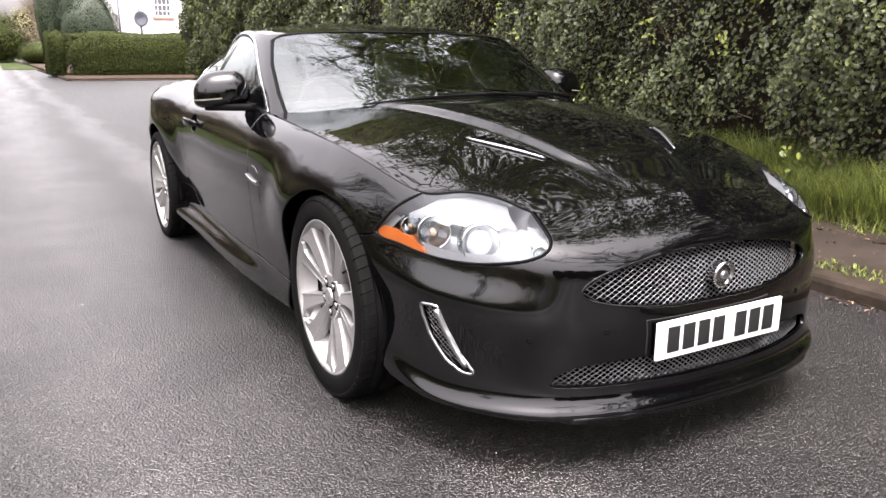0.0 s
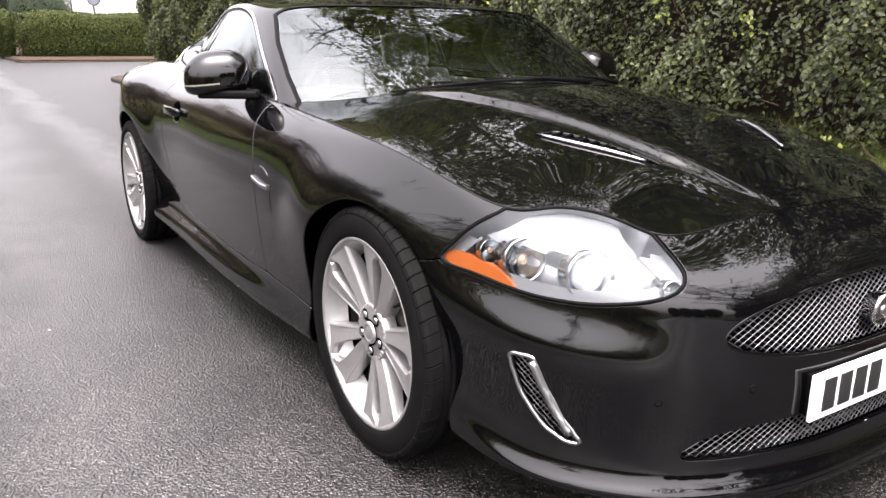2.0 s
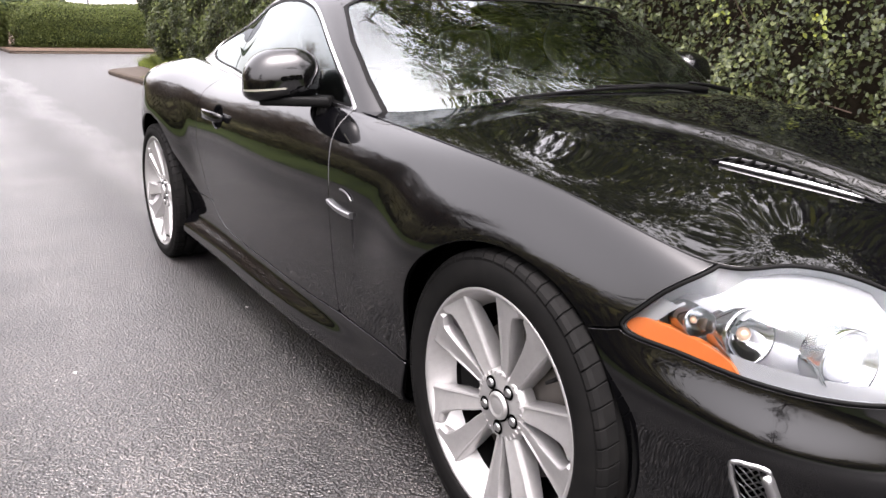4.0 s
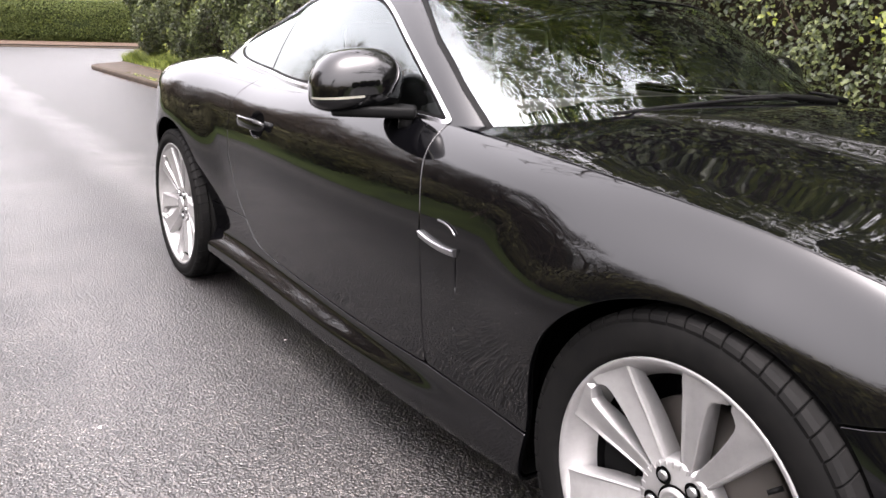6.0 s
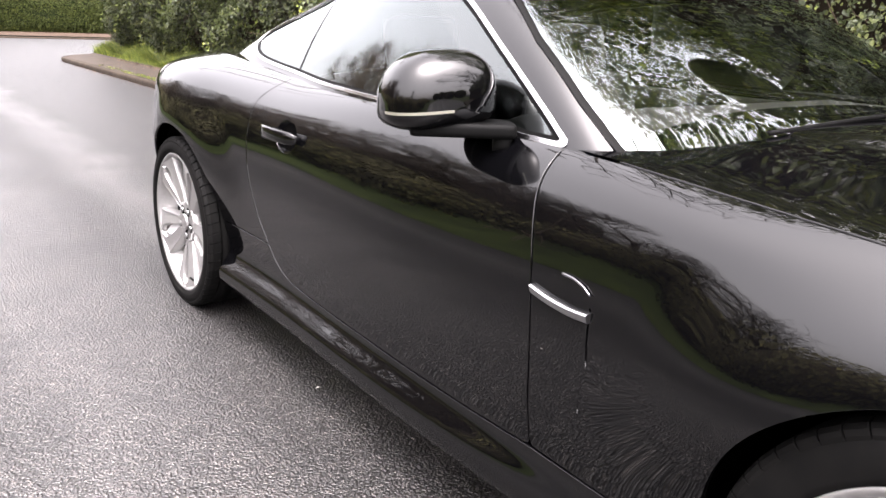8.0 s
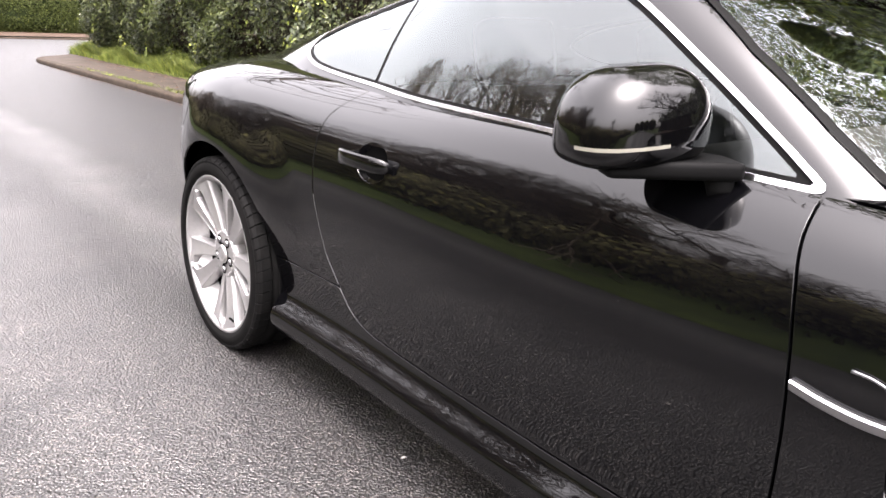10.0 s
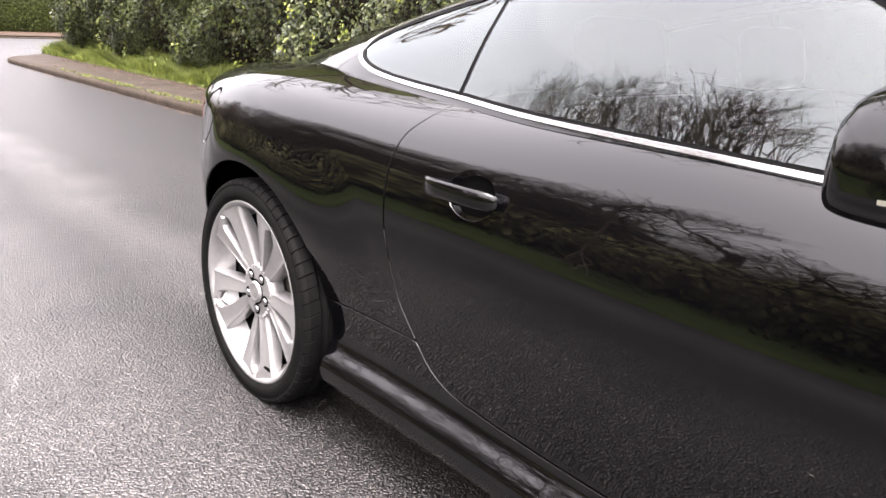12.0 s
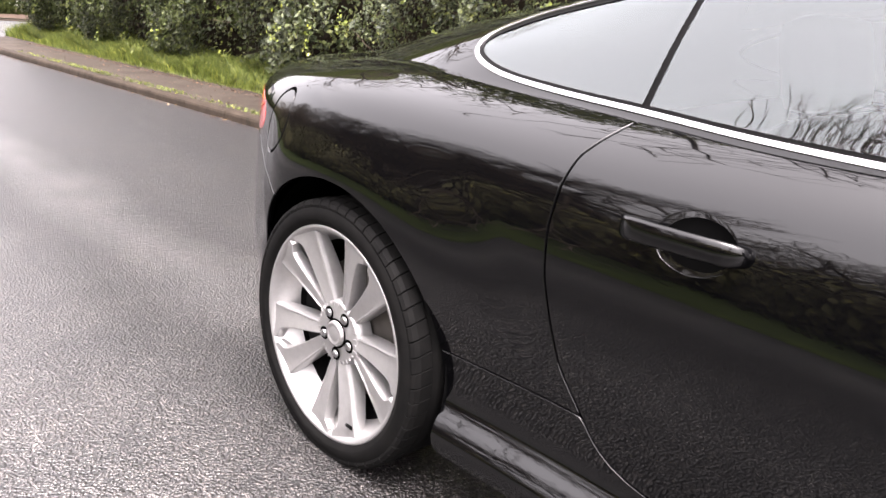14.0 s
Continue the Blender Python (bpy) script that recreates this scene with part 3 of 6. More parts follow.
# bonnet and boot lid
hood_sheet, hood_plan = cap(EDGE_LINE[: PER_U * 9], bonnet_height, -0.78, 0.86, 0.80, 0.012)
cowl_sheet, hood_sheet = hood_sheet.cut(lambda v: v[:, 1] - 0.66 - 0.6 * (0.80 - np.abs(v[:, 0])), 0.0015)
for q in cowl_sheet.keep(sdf(cowl_sheet.v[:, :2], hood_plan) + 0.001).pieces():
    q.put("cowl", PAINT, car)
hood_sheet = hood_sheet.keep(sdf(hood_sheet.v[:, :2], hood_plan) - 0.0055)
# the two louvres in the bonnet lie in openings of its skin
LOUVRE = [(0.434, -0.165), (0.395, -0.170), (0.355, -0.178), (0.31, -0.269), (0.272, -0.37), (0.250, -0.452), (0.268, -0.452), (0.298, -0.437), (0.369, -0.323), (0.42, -0.222)]
louvre_zone, hood_sheet = hood_sheet.cut(right(lambda x, y, z: sdf(np.stack([x, y], 1), spline(LOUVRE, 6, True))))
hood_sheet.put("bonnet", PAINT, car, flange=0.010)
deck_sheet, deck_plan = cap(EDGE_LINE[PER_U * 12:], deck_height, 1.95, 3.84, 0.80, 0.02)
deck_sheet = deck_sheet.keep(sdf(deck_sheet.v[:, :2], deck_plan) - 0.0005)
deck_sheet.put("boot_lid", PAINT, car, flange=0.008)

# ---- cabin: a ring of glass and pillars with a roof on top ----
CABIN = [((0, 0.50, 0.945), (0, 1.16, 1.262)), ((0.35, 0.535, 0.942), (0.33, 1.162, 1.258)), ((0.62, 0.63, 0.928), (0.54, 1.172, 1.246)),
         ((0.755, 0.70, 0.912), (0.638, 1.195, 1.235)), ((0.806, 0.80, 0.914), (0.664, 1.30, 1.246)), ((0.82, 1.1, 0.922), (0.655, 1.48, 1.262)),
         ((0.803, 1.5, 0.936), (0.63, 1.72, 1.262)), ((0.768, 1.85, 0.952), (0.592, 1.97, 1.238)), ((0.728, 2.1, 0.965), (0.55, 2.2, 1.198)),
         ((0.70, 2.4, 0.975), (0.53, 2.42, 1.15)), ((0.66, 2.78, 0.975), (0.50, 2.56, 1.125)), ((0.46, 3.2, 0.985), (0.37, 2.50, 1.165)),
         ((0.25, 3.29, 0.985), (0.2, 2.40, 1.21)), ((0, 3.31, 0.985), (0, 2.37, 1.225))]
ROOF = [(1.0, 1.235), (1.16, 1.262), (1.3, 1.287), (1.5, 1.305), (1.7, 1.309), (1.9, 1.300), (2.1, 1.277), (2.37, 1.225), (2.6, 1.16)]


def roof_height(x, y):
    return smooth_at(ROOF, y) - 0.045 * (np.abs(x) / 0.64) ** 2.3


def cabin_net():
    n = len(CABIN)
    base, top = (np.array([c[i] for c in CABIN], float) for i in (0, 1))
    ctr = np.array([np.zeros(n), np.interp(base[:, 1], [0.5, 1.2, 2.2, 3.31], [1.3, 1.5, 2.0, 2.4]), np.full(n, 0.95)]).T
    out = base - ctr
    out[:, 2] = 0
    out /= np.linalg.norm(out, axis=1, keepdims=True)
    net = np.zeros((n, 6, 3))
    lift = np.array([0, 0, 1.0])
    bulge = np.interp(np.arange(n), [0, 3, 5, 9, 13], [0.030, 0.020, 0.022, 0.018, 0.02])[:, None]
    net[:, 0] = base - 0.10 * (top - base)
    net[:, 1] = base
    net[:, 2] = base + 0.36 * (top - base) + bulge * (0.7 * out + 0.5 * lift)
    net[:, 3] = base + 0.72 * (top - base) + 0.9 * bulge * (0.7 * out + 0.5 * lift)
    net[:, 4] = top
    inn = top.copy()
    inn[:, :2] -= 0.07 * out[:, :2]
    d = roof_height(inn[:, 0], inn[:, 1]) - roof_height(top[:, 0], top[:, 1])
    inn[:, 2] += d
    net[:, 5] = inn
    net[..., 0] *= -1
    return net


CU, CV = 16, 12
CGRID = loft(cabin_net(), CU, CV)
ROOF_EDGE = CGRID[:, 4 * CV]
ring = sheet(CGRID[:, :4 * CV + 1], flip=True)
roof_sheet, roof_plan = cap(ROOF_EDGE, roof_height, 1.12, 2.62, 0.70, 0.016)
roof_sheet = roof_sheet.keep(sdf(roof_sheet.v[:, :2], roof_plan) + 0.0005)
roof_sheet.put("roof", PAINT, car)

# side windows, in the side view
DLO = np.vstack([spline([(0.798, 0.918), (0.885, 0.977), (1.03, 1.068), (1.235, 1.183), (1.36, 1.224), (1.52, 1.244), (1.74, 1.243), (1.98, 1.217), (2.22, 1.176), (2.42, 1.135), (2.535, 1.098), (2.596, 1.062),
                        (2.584, 1.026), (2.48, 0.994), (2.30, 0.975), (2.06, 0.962), (1.8, 0.949), (1.4, 0.940), (1.05, 0.930)], 7), [(0.86, 0.921)]])
dlo = right(lambda x, y, z: sdf(np.stack([y, z], 1), DLO))
in_side = lambda v: np.where(np.abs(v[:, 0]) > 0.35, dlo(v), -1.0)
trim_zone = ring.keep(in_side(ring.v) + 0.008)
glass_side, trim_zone = trim_zone.cut(lambda v: in_side(v))
_, frame_ring = ring.cut(lambda v: in_side(v) + 0.008)
# windscreen and rear window, in the plan of the ring
WS = [(-0.765, 0.55), (-0.762, 0.70), (-0.751, 0.82), (-0.720, 0.985), (-0.662, 1.152), (-0.60, 1.172), (-0.3, 1.15), (0, 1.145), (0.3, 1.15), (0.60, 1.172), (0.662, 1.152), (0.720, 0.985), (0.751, 0.82), (0.762, 0.70), (0.765, 0.55), (0.3, 0.40), (0, 0.38), (-0.3, 0.40)]
ws_poly = np.array(WS)
screen, frame_ring = frame_ring.cut(lambda v: sdf(v[:, :2], ws_poly), 0.0)
RW = [(-0.34, 2.58), (-0.42, 3.1), (0, 3.2), (0.42, 3.1), (0.34, 2.58), (0, 2.46)]
rear_glass, frame_ring = frame_ring.cut(lambda v: sdf(v[:, :2], np.array(RW)), 0.0)
seal, screen = screen.cut(lambda v: 0.014 - sdf(v[:, :2], ws_poly))

for mirrored in (False, True):
    side = (lambda s: s.mirrored()) if mirrored else (lambda s: s)
    side(frame_ring).put("roof_pillar", PAINT, car)
    side(trim_zone).moved(0.004).put("window_trim", CHROME, car, "bright chrome strip", flange=0.006)
    g = side(glass_side)
    B_LINE = lambda v: (v[:, 1] - (2.080 - (v[:, 2] - 0.97) * 0.10))
    rear_q, front_q = g.cut(B_LINE, 0.008)
    edge_fn = lambda v: in_side(v) - 0.009
    front_q, front_rim = front_q.cut(edge_fn)
    rear_q, rear_rim = rear_q.cut(edge_fn)
    front_rim.joined(rear_rim).moved(-0.002).put("window_seal", BLACK_PLASTIC, car)
    front_q.moved(-0.004).put("door_window", GLASS, car, "tinted side glass").visible_shadow = False
    rear_q.moved(-0.004).put("quarter_window", GLASS, car, "tinted side glass").visible_shadow = False
    mid = g.keep(0.012 - np.abs(B_LINE(g.v)))
    mid.moved(-0.006).put("centre_pillar", BLACK_PLASTIC, car)
scr = screen.joined(screen.mirrored())
scr.put("windscreen", SCREEN_GLASS, car, "raked windscreen").visible_shadow = False
seal.joined(seal.mirrored()).moved(0.003).put("windscreen_seal", BLACK_PLASTIC, car)
rear_glass.joined(rear_glass.mirrored()).put("rear_window", GLASS, car).visible_shadow = False


# ---- reading the finished skin, to seat things on it ----
SKIN = SIDE.keep(0.1 + 0 * SIDE.v[:, 0])


def pick(mask):
    return SKIN.v[mask], SKIN.n[mask]


SIDE_PTS = pick(SKIN.n[:, 0] < -0.3)
FRONT_PTS = pick((SKIN.n[:, 1] < -0.25) & (SKIN.v[:, 1] < -0.3) & (SKIN.v[:, 2] < 0.68))
CORNER_PTS = pick((SKIN.v[:, 1] < 0.0) & (SKIN.v[:, 1] > -0.85) & (SKIN.v[:, 2] > 0.2))


def nearest(pts, d):
    i = np.argpartition(d, 6)[:6]
    w = 1 / (d[i] + 1e-6)
    w /= w.sum()
    n = (w[:, None] * pts[1][i]).sum(0)
    return (w[:, None] * pts[0][i]).sum(0), n / np.linalg.norm(n)


def on_side(y, z):
    v = SIDE_PTS[0]
    p, n = nearest(SIDE_PTS, (v[:, 1] - y) ** 2 + (v[:, 2] - z) ** 2)
    return np.array([p[0], y, z]), n


def on_front(x, z):
    v = FRONT_PTS[0]
    p, n = nearest(FRONT_PTS, (v[:, 0] + abs(x)) ** 2 + (v[:, 2] - z) ** 2)
    return np.array([x, p[1], z]), n * np.array([1 if x <= 0 else -1, 1, 1])


# ---- grille, intake and side vents: crossed wires over black sheets that stand for shade ----
def mesh_wires(bm, poly, depth, w, h, r, place, span):
    slope = w / h
    zs = np.linspace(span[2], span[3], 20)
    for sgn in (1, -1):
        for c in np.arange(span[0], span[1], w):
            xs = c + slope * (zs - span[2] if sgn > 0 else span[3] - zs)
            ok = sdf(np.stack([xs, zs], 1), poly) > -0.004
            run = []
            for x, z, good in zip(xs, zs, ok):
                if good:
                    p, n = place(x, z)
                    run.append(p - n * (depth - 0.0012 * sgn))
                if (not good or z == zs[-1]) and run:
                    if len(run) > 1:
                        tube(bm, run, r, 4)
                    run = []


WIRE = simple("grille_wire", (0.17, 0.17, 0.175), 0.35, 1.0)
bm = bmesh.new()
mesh_wires(bm, spline(GRILLE, 8, True), 0.022, 0.025, 0.0155, 0.0014, on_front, (-0.80, 0.60, 0.455, 0.63))
grille = part("grille", bm, WIRE, car, "woven metal grille mesh")
tagged(grille, kind="stuff")
bm = bmesh.new()
mesh_wires(bm, spline(INTAKE, 8, True), 0.026, 0.023, 0.0145, 0.0014, on_front, (-0.75, 0.60, 0.245, 0.338))
tagged(part("lower_grille", bm, WIRE, car, "woven metal mesh in the lower intake"), kind="stuff")
for zone, nm, dep in ((grille_zone, "grille_shade", 0.05), (intake_zone, "intake_shade", 0.06)):
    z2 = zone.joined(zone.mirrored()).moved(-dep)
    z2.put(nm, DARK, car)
# rounded lip round the grille
for poly, rad, dep, nm in ((GRILLE, 0.005, 0.004, "grille_surround"),):
    bm = bmesh.new()
    tube(bm, [tuple(on_front(x, z)[0] - on_front(x, z)[1] * dep) for x, z in spline(poly, 5, True)], rad, 8, closed=True)
    part(nm, bm, PAINT, car)

# flat splitter under the lower intake, and the round parking sensors
bm = bmesh.new()
rows = []
for x in np.linspace(-0.52, 0.52, 41):
    p, n = on_front(x, 0.20)
    out_ = n * np.array([1, 1, 0])
    out_ = out_ / np.linalg.norm(out_)
    lip = 0.012 * min(1.0, (0.53 - abs(x)) / 0.04)
    rows.append([bm.verts.new((p[0] + out_[0] * o, p[1] + out_[1] * o, z)) for o, z in ((-0.05, 0.176), (lip - 0.003, 0.179), (lip, 0.174), (lip, 0.163), (lip - 0.003, 0.158), (-0.05, 0.160))])
for a, b in zip(rows, rows[1:]):
    for i in range(6):
        bm.faces.new((a[i], a[(i + 1) % 6], b[(i + 1) % 6], b[i]))
bm.faces.new(rows[0])
bm.faces.new(rows[-1])
bmesh.ops.recalc_face_normals(bm, faces=bm.faces)
part("front_splitter", bm, PAINT, car, "glossy black lip under the lower intake")
for x, z in ((-0.60, 0.40), (-0.40, 0.415), (0.40, 0.415), (0.60, 0.40)):
    p, n = on_front(x, z)
    bm = bmesh.new()
    lathe(bm, [(-0.002, 0.0), (0.0012, 0.006), (0.0012, 0.0095), (-0.003, 0.0105)], 20)
    bm.transform(Matrix.Translation(p) @ Vector(n).to_track_quat("X", "Z").to_matrix().to_4x4())
    part("parking_sensor", bm, BLACK_PLASTIC, car)

# badge
bp, bn = on_front(0.0, 0.537)
badge_at = Matrix.Translation((0, bp[1] - 0.008, 0.537)) @ Matrix.Rotation(math.radians(90), 4, "Z") @ Matrix.Rotation(math.radians(-8), 4, "Y")
bm = bmesh.new()
lathe(bm, [(0.022, 0.031), (-0.006, 0.040), (-0.012, 0.043), (-0.017, 0.040), (-0.017, 0.035), (-0.010, 0.032), (-0.010, 0.029)], 40)
bm.transform(badge_at @ Matrix.Rotation(math.pi, 4, "Z") @ Matrix.Scale(-1, 4, (1, 0, 0)))
bmesh.ops.recalc_face_normals(bm, faces=bm.faces)
badge = part("badge", bm, CHROME, car, "round chrome badge")
bm = bmesh.new()
bmesh.ops.create_uvsphere(bm, u_segments=24, v_segments=12, radius=0.031)
bm.transform(Matrix.Translation((0, bp[1] - 0.014, 0.537)) @ Matrix.Diagonal((1, 0.25, 1, 1)))
part("badge_face", bm, simple("badge_dark", (0.05, 0.045, 0.045), 0.25, 0.4, 0.6), badge)
bm = bmesh.new()
bmesh.ops.create_uvsphere(bm, u_segments=16, v_segments=10, radius=0.014)
bm.transform(Matrix.Translation((0, bp[1] - 0.022, 0.535)) @ Matrix.Diagonal((1.1, 0.5, 0.9, 1)))
part("badge_relief", bm, SATIN, badge)

# number plate with plain dark bars
plate_y = on_front(0.26, 0.37)[0][1] - 0.016
bm = bmesh.new()
box(bm, (0.524, 0.010, 0.113), (0, plate_y - 0.005, 0.376), 0.004)
plate = part("number_plate", bm, WHITE_PLATE, car, "white front plate with dark bars")
for k, cx in enumerate((-0.2, -0.139, -0.078, -0.017, 0.077, 0.138, 0.199)):
    bm = bmesh.new()
    box(bm, (0.046, 0.003, 0.077), (cx, plate_y - 0.0115, 0.377), 0.001)
    part("bar", bm, INK, plate)
bm = bmesh.new()
box(bm, (0.50, 0.02, 0.10), (0, plate_y + 0.009, 0.376), 0.004)
part("plate_holder", bm, BLACK_PLASTIC, plate)

# corner vents with bright frames
vent_poly = spline(SIDE_VENT, 8, True)


def on_corner(a, z):
    v = CORNER_PTS[0]
    return nearest(CORNER_PTS, (0.62 * -v[:, 0] + 0.78 * v[:, 1] - a) ** 2 + (v[:, 2] - z) ** 2)


for s in (1, -1):
    flip = np.array([s, 1, 1])
    bm = bmesh.new()
    pts = [(p - 0.002 * n) * flip for p, n in (on_corner(a, z) for a, z in vent_poly[::2])]
    tube(bm, pts, 0.0056, 8, closed=True)
    vf = part("corner_vent", bm, SATIN, car, "slim chrome-framed corner vent")
    # near-black sheet in place of the shade inside the vent
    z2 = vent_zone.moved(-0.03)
    (z2 if s == 1 else z2.mirrored()).put("vent_shade", DARK, vf)
    bm = bmesh.new()
    mesh_wires(bm, vent_poly, 0.016, 0.016, 0.014, 0.0015, lambda x, z: tuple(q * flip for q in on_corner(x, z)), (-0.42, 0.10, 0.28, 0.475))
    tagged(part("vent_mesh", bm, WIRE, vf), kind="stuff")
    # inner chrome blade along the front edge of the vent
    bm = bmesh.new()
    pts = [(p + 0.0005 * n) * flip for p, n in (on_corner(a, z) for a, z in spline([(0.004, 0.462), (-0.024, 0.402), (-0.058, 0.342), (-0.086, 0.302)], 5))]
    tube(bm, pts, 0.0095, 8)
    part("vent_blade", bm, SATIN, vf)

# ---- headlamps ----
HOUSING = simple("lamp_housing", (0.36, 0.365, 0.38), 0.30, 0.75)
GREY_TRIM = simple("lamp_bezel", (0.15, 0.155, 0.16), 0.4, 0.3)
lamp_fn = forward_only(outline(HEADLAMP, slant), 0.1)
AMBER_ZONE = [(0.252, 0.632), (0.232, 0.655), (0.17, 0.650), (0.11, 0.637), (0.078, 0.622), (0.064, 0.602), (0.10, 0.606), (0.18, 0.617)]


def lamp_point(a, z, depth):
    p, n = on_corner(a, z)
    return p - depth * n, n


for s in (1, -1):
    sd = (lambda q: q) if s == 1 else (lambda q: q.mirrored())
    flip = np.array([s, 1, 1])
    lamp = sd(lamp_zone).put("headlamp", LENS, car, "large clear oval headlamp with amber strip")
    lamp.visible_shadow = False
    follow = dict(lamp_zone.rim())
    loop = [next(iter(follow))]
    while follow[loop[-1]] != loop[0] and len(loop) < len(follow):
        loop.append(follow[loop[-1]])
    ring = np.array([lamp_zone.v[i] + 0.0005 * lamp_zone.n[i] for i in loop])
    gone = np.concatenate([[0], np.cumsum(np.linalg.norm(np.diff(np.vstack([ring, ring[:1]]), axis=0), axis=1))])
    at = np.linspace(0, gone[-1], 121)[:-1]
    ring = np.stack([np.interp(at, gone, np.append(ring[:, c], ring[0, c])) for c in range(3)], 1) * flip
    bm = bmesh.new()
    tube(bm, ring, 0.0040, 8, closed=True)
    part("lamp_seal", bm, BLACK_PLASTIC, lamp)
    back_ = lamp_zone.moved(-0.075)
    sd(back_).put("lamp_housing", HOUSING, lamp)
    wall = Surf(lamp_zone.v, lamp_zone.n, [])
    rim_e = lamp_zone.rim()
    wv = np.vstack([lamp_zone.v, lamp_zone.v - 0.08 * lamp_zone.n])
    k = len(lamp_zone.v)
    raw("lamp_wall", wv * flip, [(i, j, j + k, i + k) for i, j in rim_e], HOUSING, lamp, smooth=True)
    shelf = lamp_zone.keep(np.where(lamp_zone.v[:, 2] < 0.70, 1, -1) * (0.030 - np.abs(lamp_fn(lamp_zone.v))))
    sd(shelf).moved(-0.018).put("lamp_bezel", GREY_TRIM, lamp)
    amb = lamp_zone.keep(outline(AMBER_ZONE, slant)(lamp_zone.v))
    sd(amb).moved(-0.008).put("indicator", AMBER, lamp, "amber indicator strip", flange=0.02)
    # projector with its bright ring, outer reflector bowl and small inner lamp
    for a, z, r, nm, dp in ((-0.095, 0.675, 0.052, "projector", 0.050), (0.075, 0.672, 0.046, "reflector_bowl", 0.050), (0.155, 0.672, 0.026, "indicator_bowl", 0.035), (-0.265, 0.645, 0.020, "side_light", 0.022)):
        p, n = lamp_point(a, z, dp)
        m = Matrix.Translation(p * flip) @ Vector((np.array([0.30 * -1, -0.95, 0.10]) * flip)).to_track_quat("X", "Z").to_matrix().to_4x4()
        bm = bmesh.new()
        lathe(bm, [(-0.02, r * 0.15), (-0.012, r * 0.55), (0.008, r * 0.86), (0.020, r), (0.024, r * 1.06), (0.018, r * 1.10), (-0.03, r * 1.10)], 32)
        bm.transform(m)
        bowl_ob = part(nm, bm, REFLECTOR, lamp)
        bm = bmesh.new()
        if nm == "projector":
            bmesh.ops.create_uvsphere(bm, u_segments=24, v_segments=14, radius=r * 0.72)
            bm.transform(m @ Matrix.Translation((0.0, 0, 0)) @ Matrix.Diagonal((0.6, 1, 1, 1)))
            part("projector_lens", bm, simple("lens_glass", (0.55, 0.57, 0.60), 0.04, 0.2, 1.0), bowl_ob)
        else:
            bmesh.ops.create_uvsphere(bm, u_segments=12, v_segments=8, radius=r * 0.28)
            bm.transform(m @ Matrix.Translation((0.004, 0, 0)))
            part("bulb", bm, simple("bulb_amber", (0.55, 0.36, 0.24), 0.1, 0.4, 1.0) if nm != "side_light" else HOUSING, bowl_ob)

# ---- bonnet louvres ----
lz_r = louvre_zone.keep(-louvre_zone.v[:, 0])
for s in (1, -1):
    z2 = lz_r if s == 1 else lz_r.mirrored()
    lv = z2.moved(-0.012).put("bonnet_louvre", BLACK_PLASTIC, car, "slotted bonnet louvre with bright blade")
    nrm = lambda x, y: (x * -s, y, float(bonnet_height(np.array(x), np.array(y))))
    outer = spline([(0.425, -0.190), (0.385, -0.272), (0.335, -0.355), (0.285, -0.438)], 6)
    inner_l = spline([(0.350, -0.188), (0.315, -0.27), (0.283, -0.36), (0.262, -0.44)], 6)
    for line, r, lift, nm in ((outer, 0.0065, 0.004, "louvre_blade"),):
        bm = bmesh.new()
        pts = [Vector(nrm(x, y)) + Vector((0, 0, lift)) for x, y in line]
        t = np.linspace(0, 1, len(pts))
        tube(bm, pts, [r * (0.35 + 0.65 * math.sin(math.pi * min(1, max(0.0, 0.12 + 0.8 * q)))) for q in t], 8)
        part(nm, bm, SATIN, lv)
    for k in range(11):
        q = (k + 0.5) / 11
        a, b = outer[int(q * (len(outer) - 1))], inner_l[int(q * (len(inner_l) - 1))]
        bm = bmesh.new()
        tube(bm, [Vector(nrm(*a)) + Vector((0, 0, -0.004)), Vector(nrm(*b)) + Vector((0, 0, 0.0))], 0.0035, 6)
        part("louvre_slat", bm, BLACK_PLASTIC, lv)

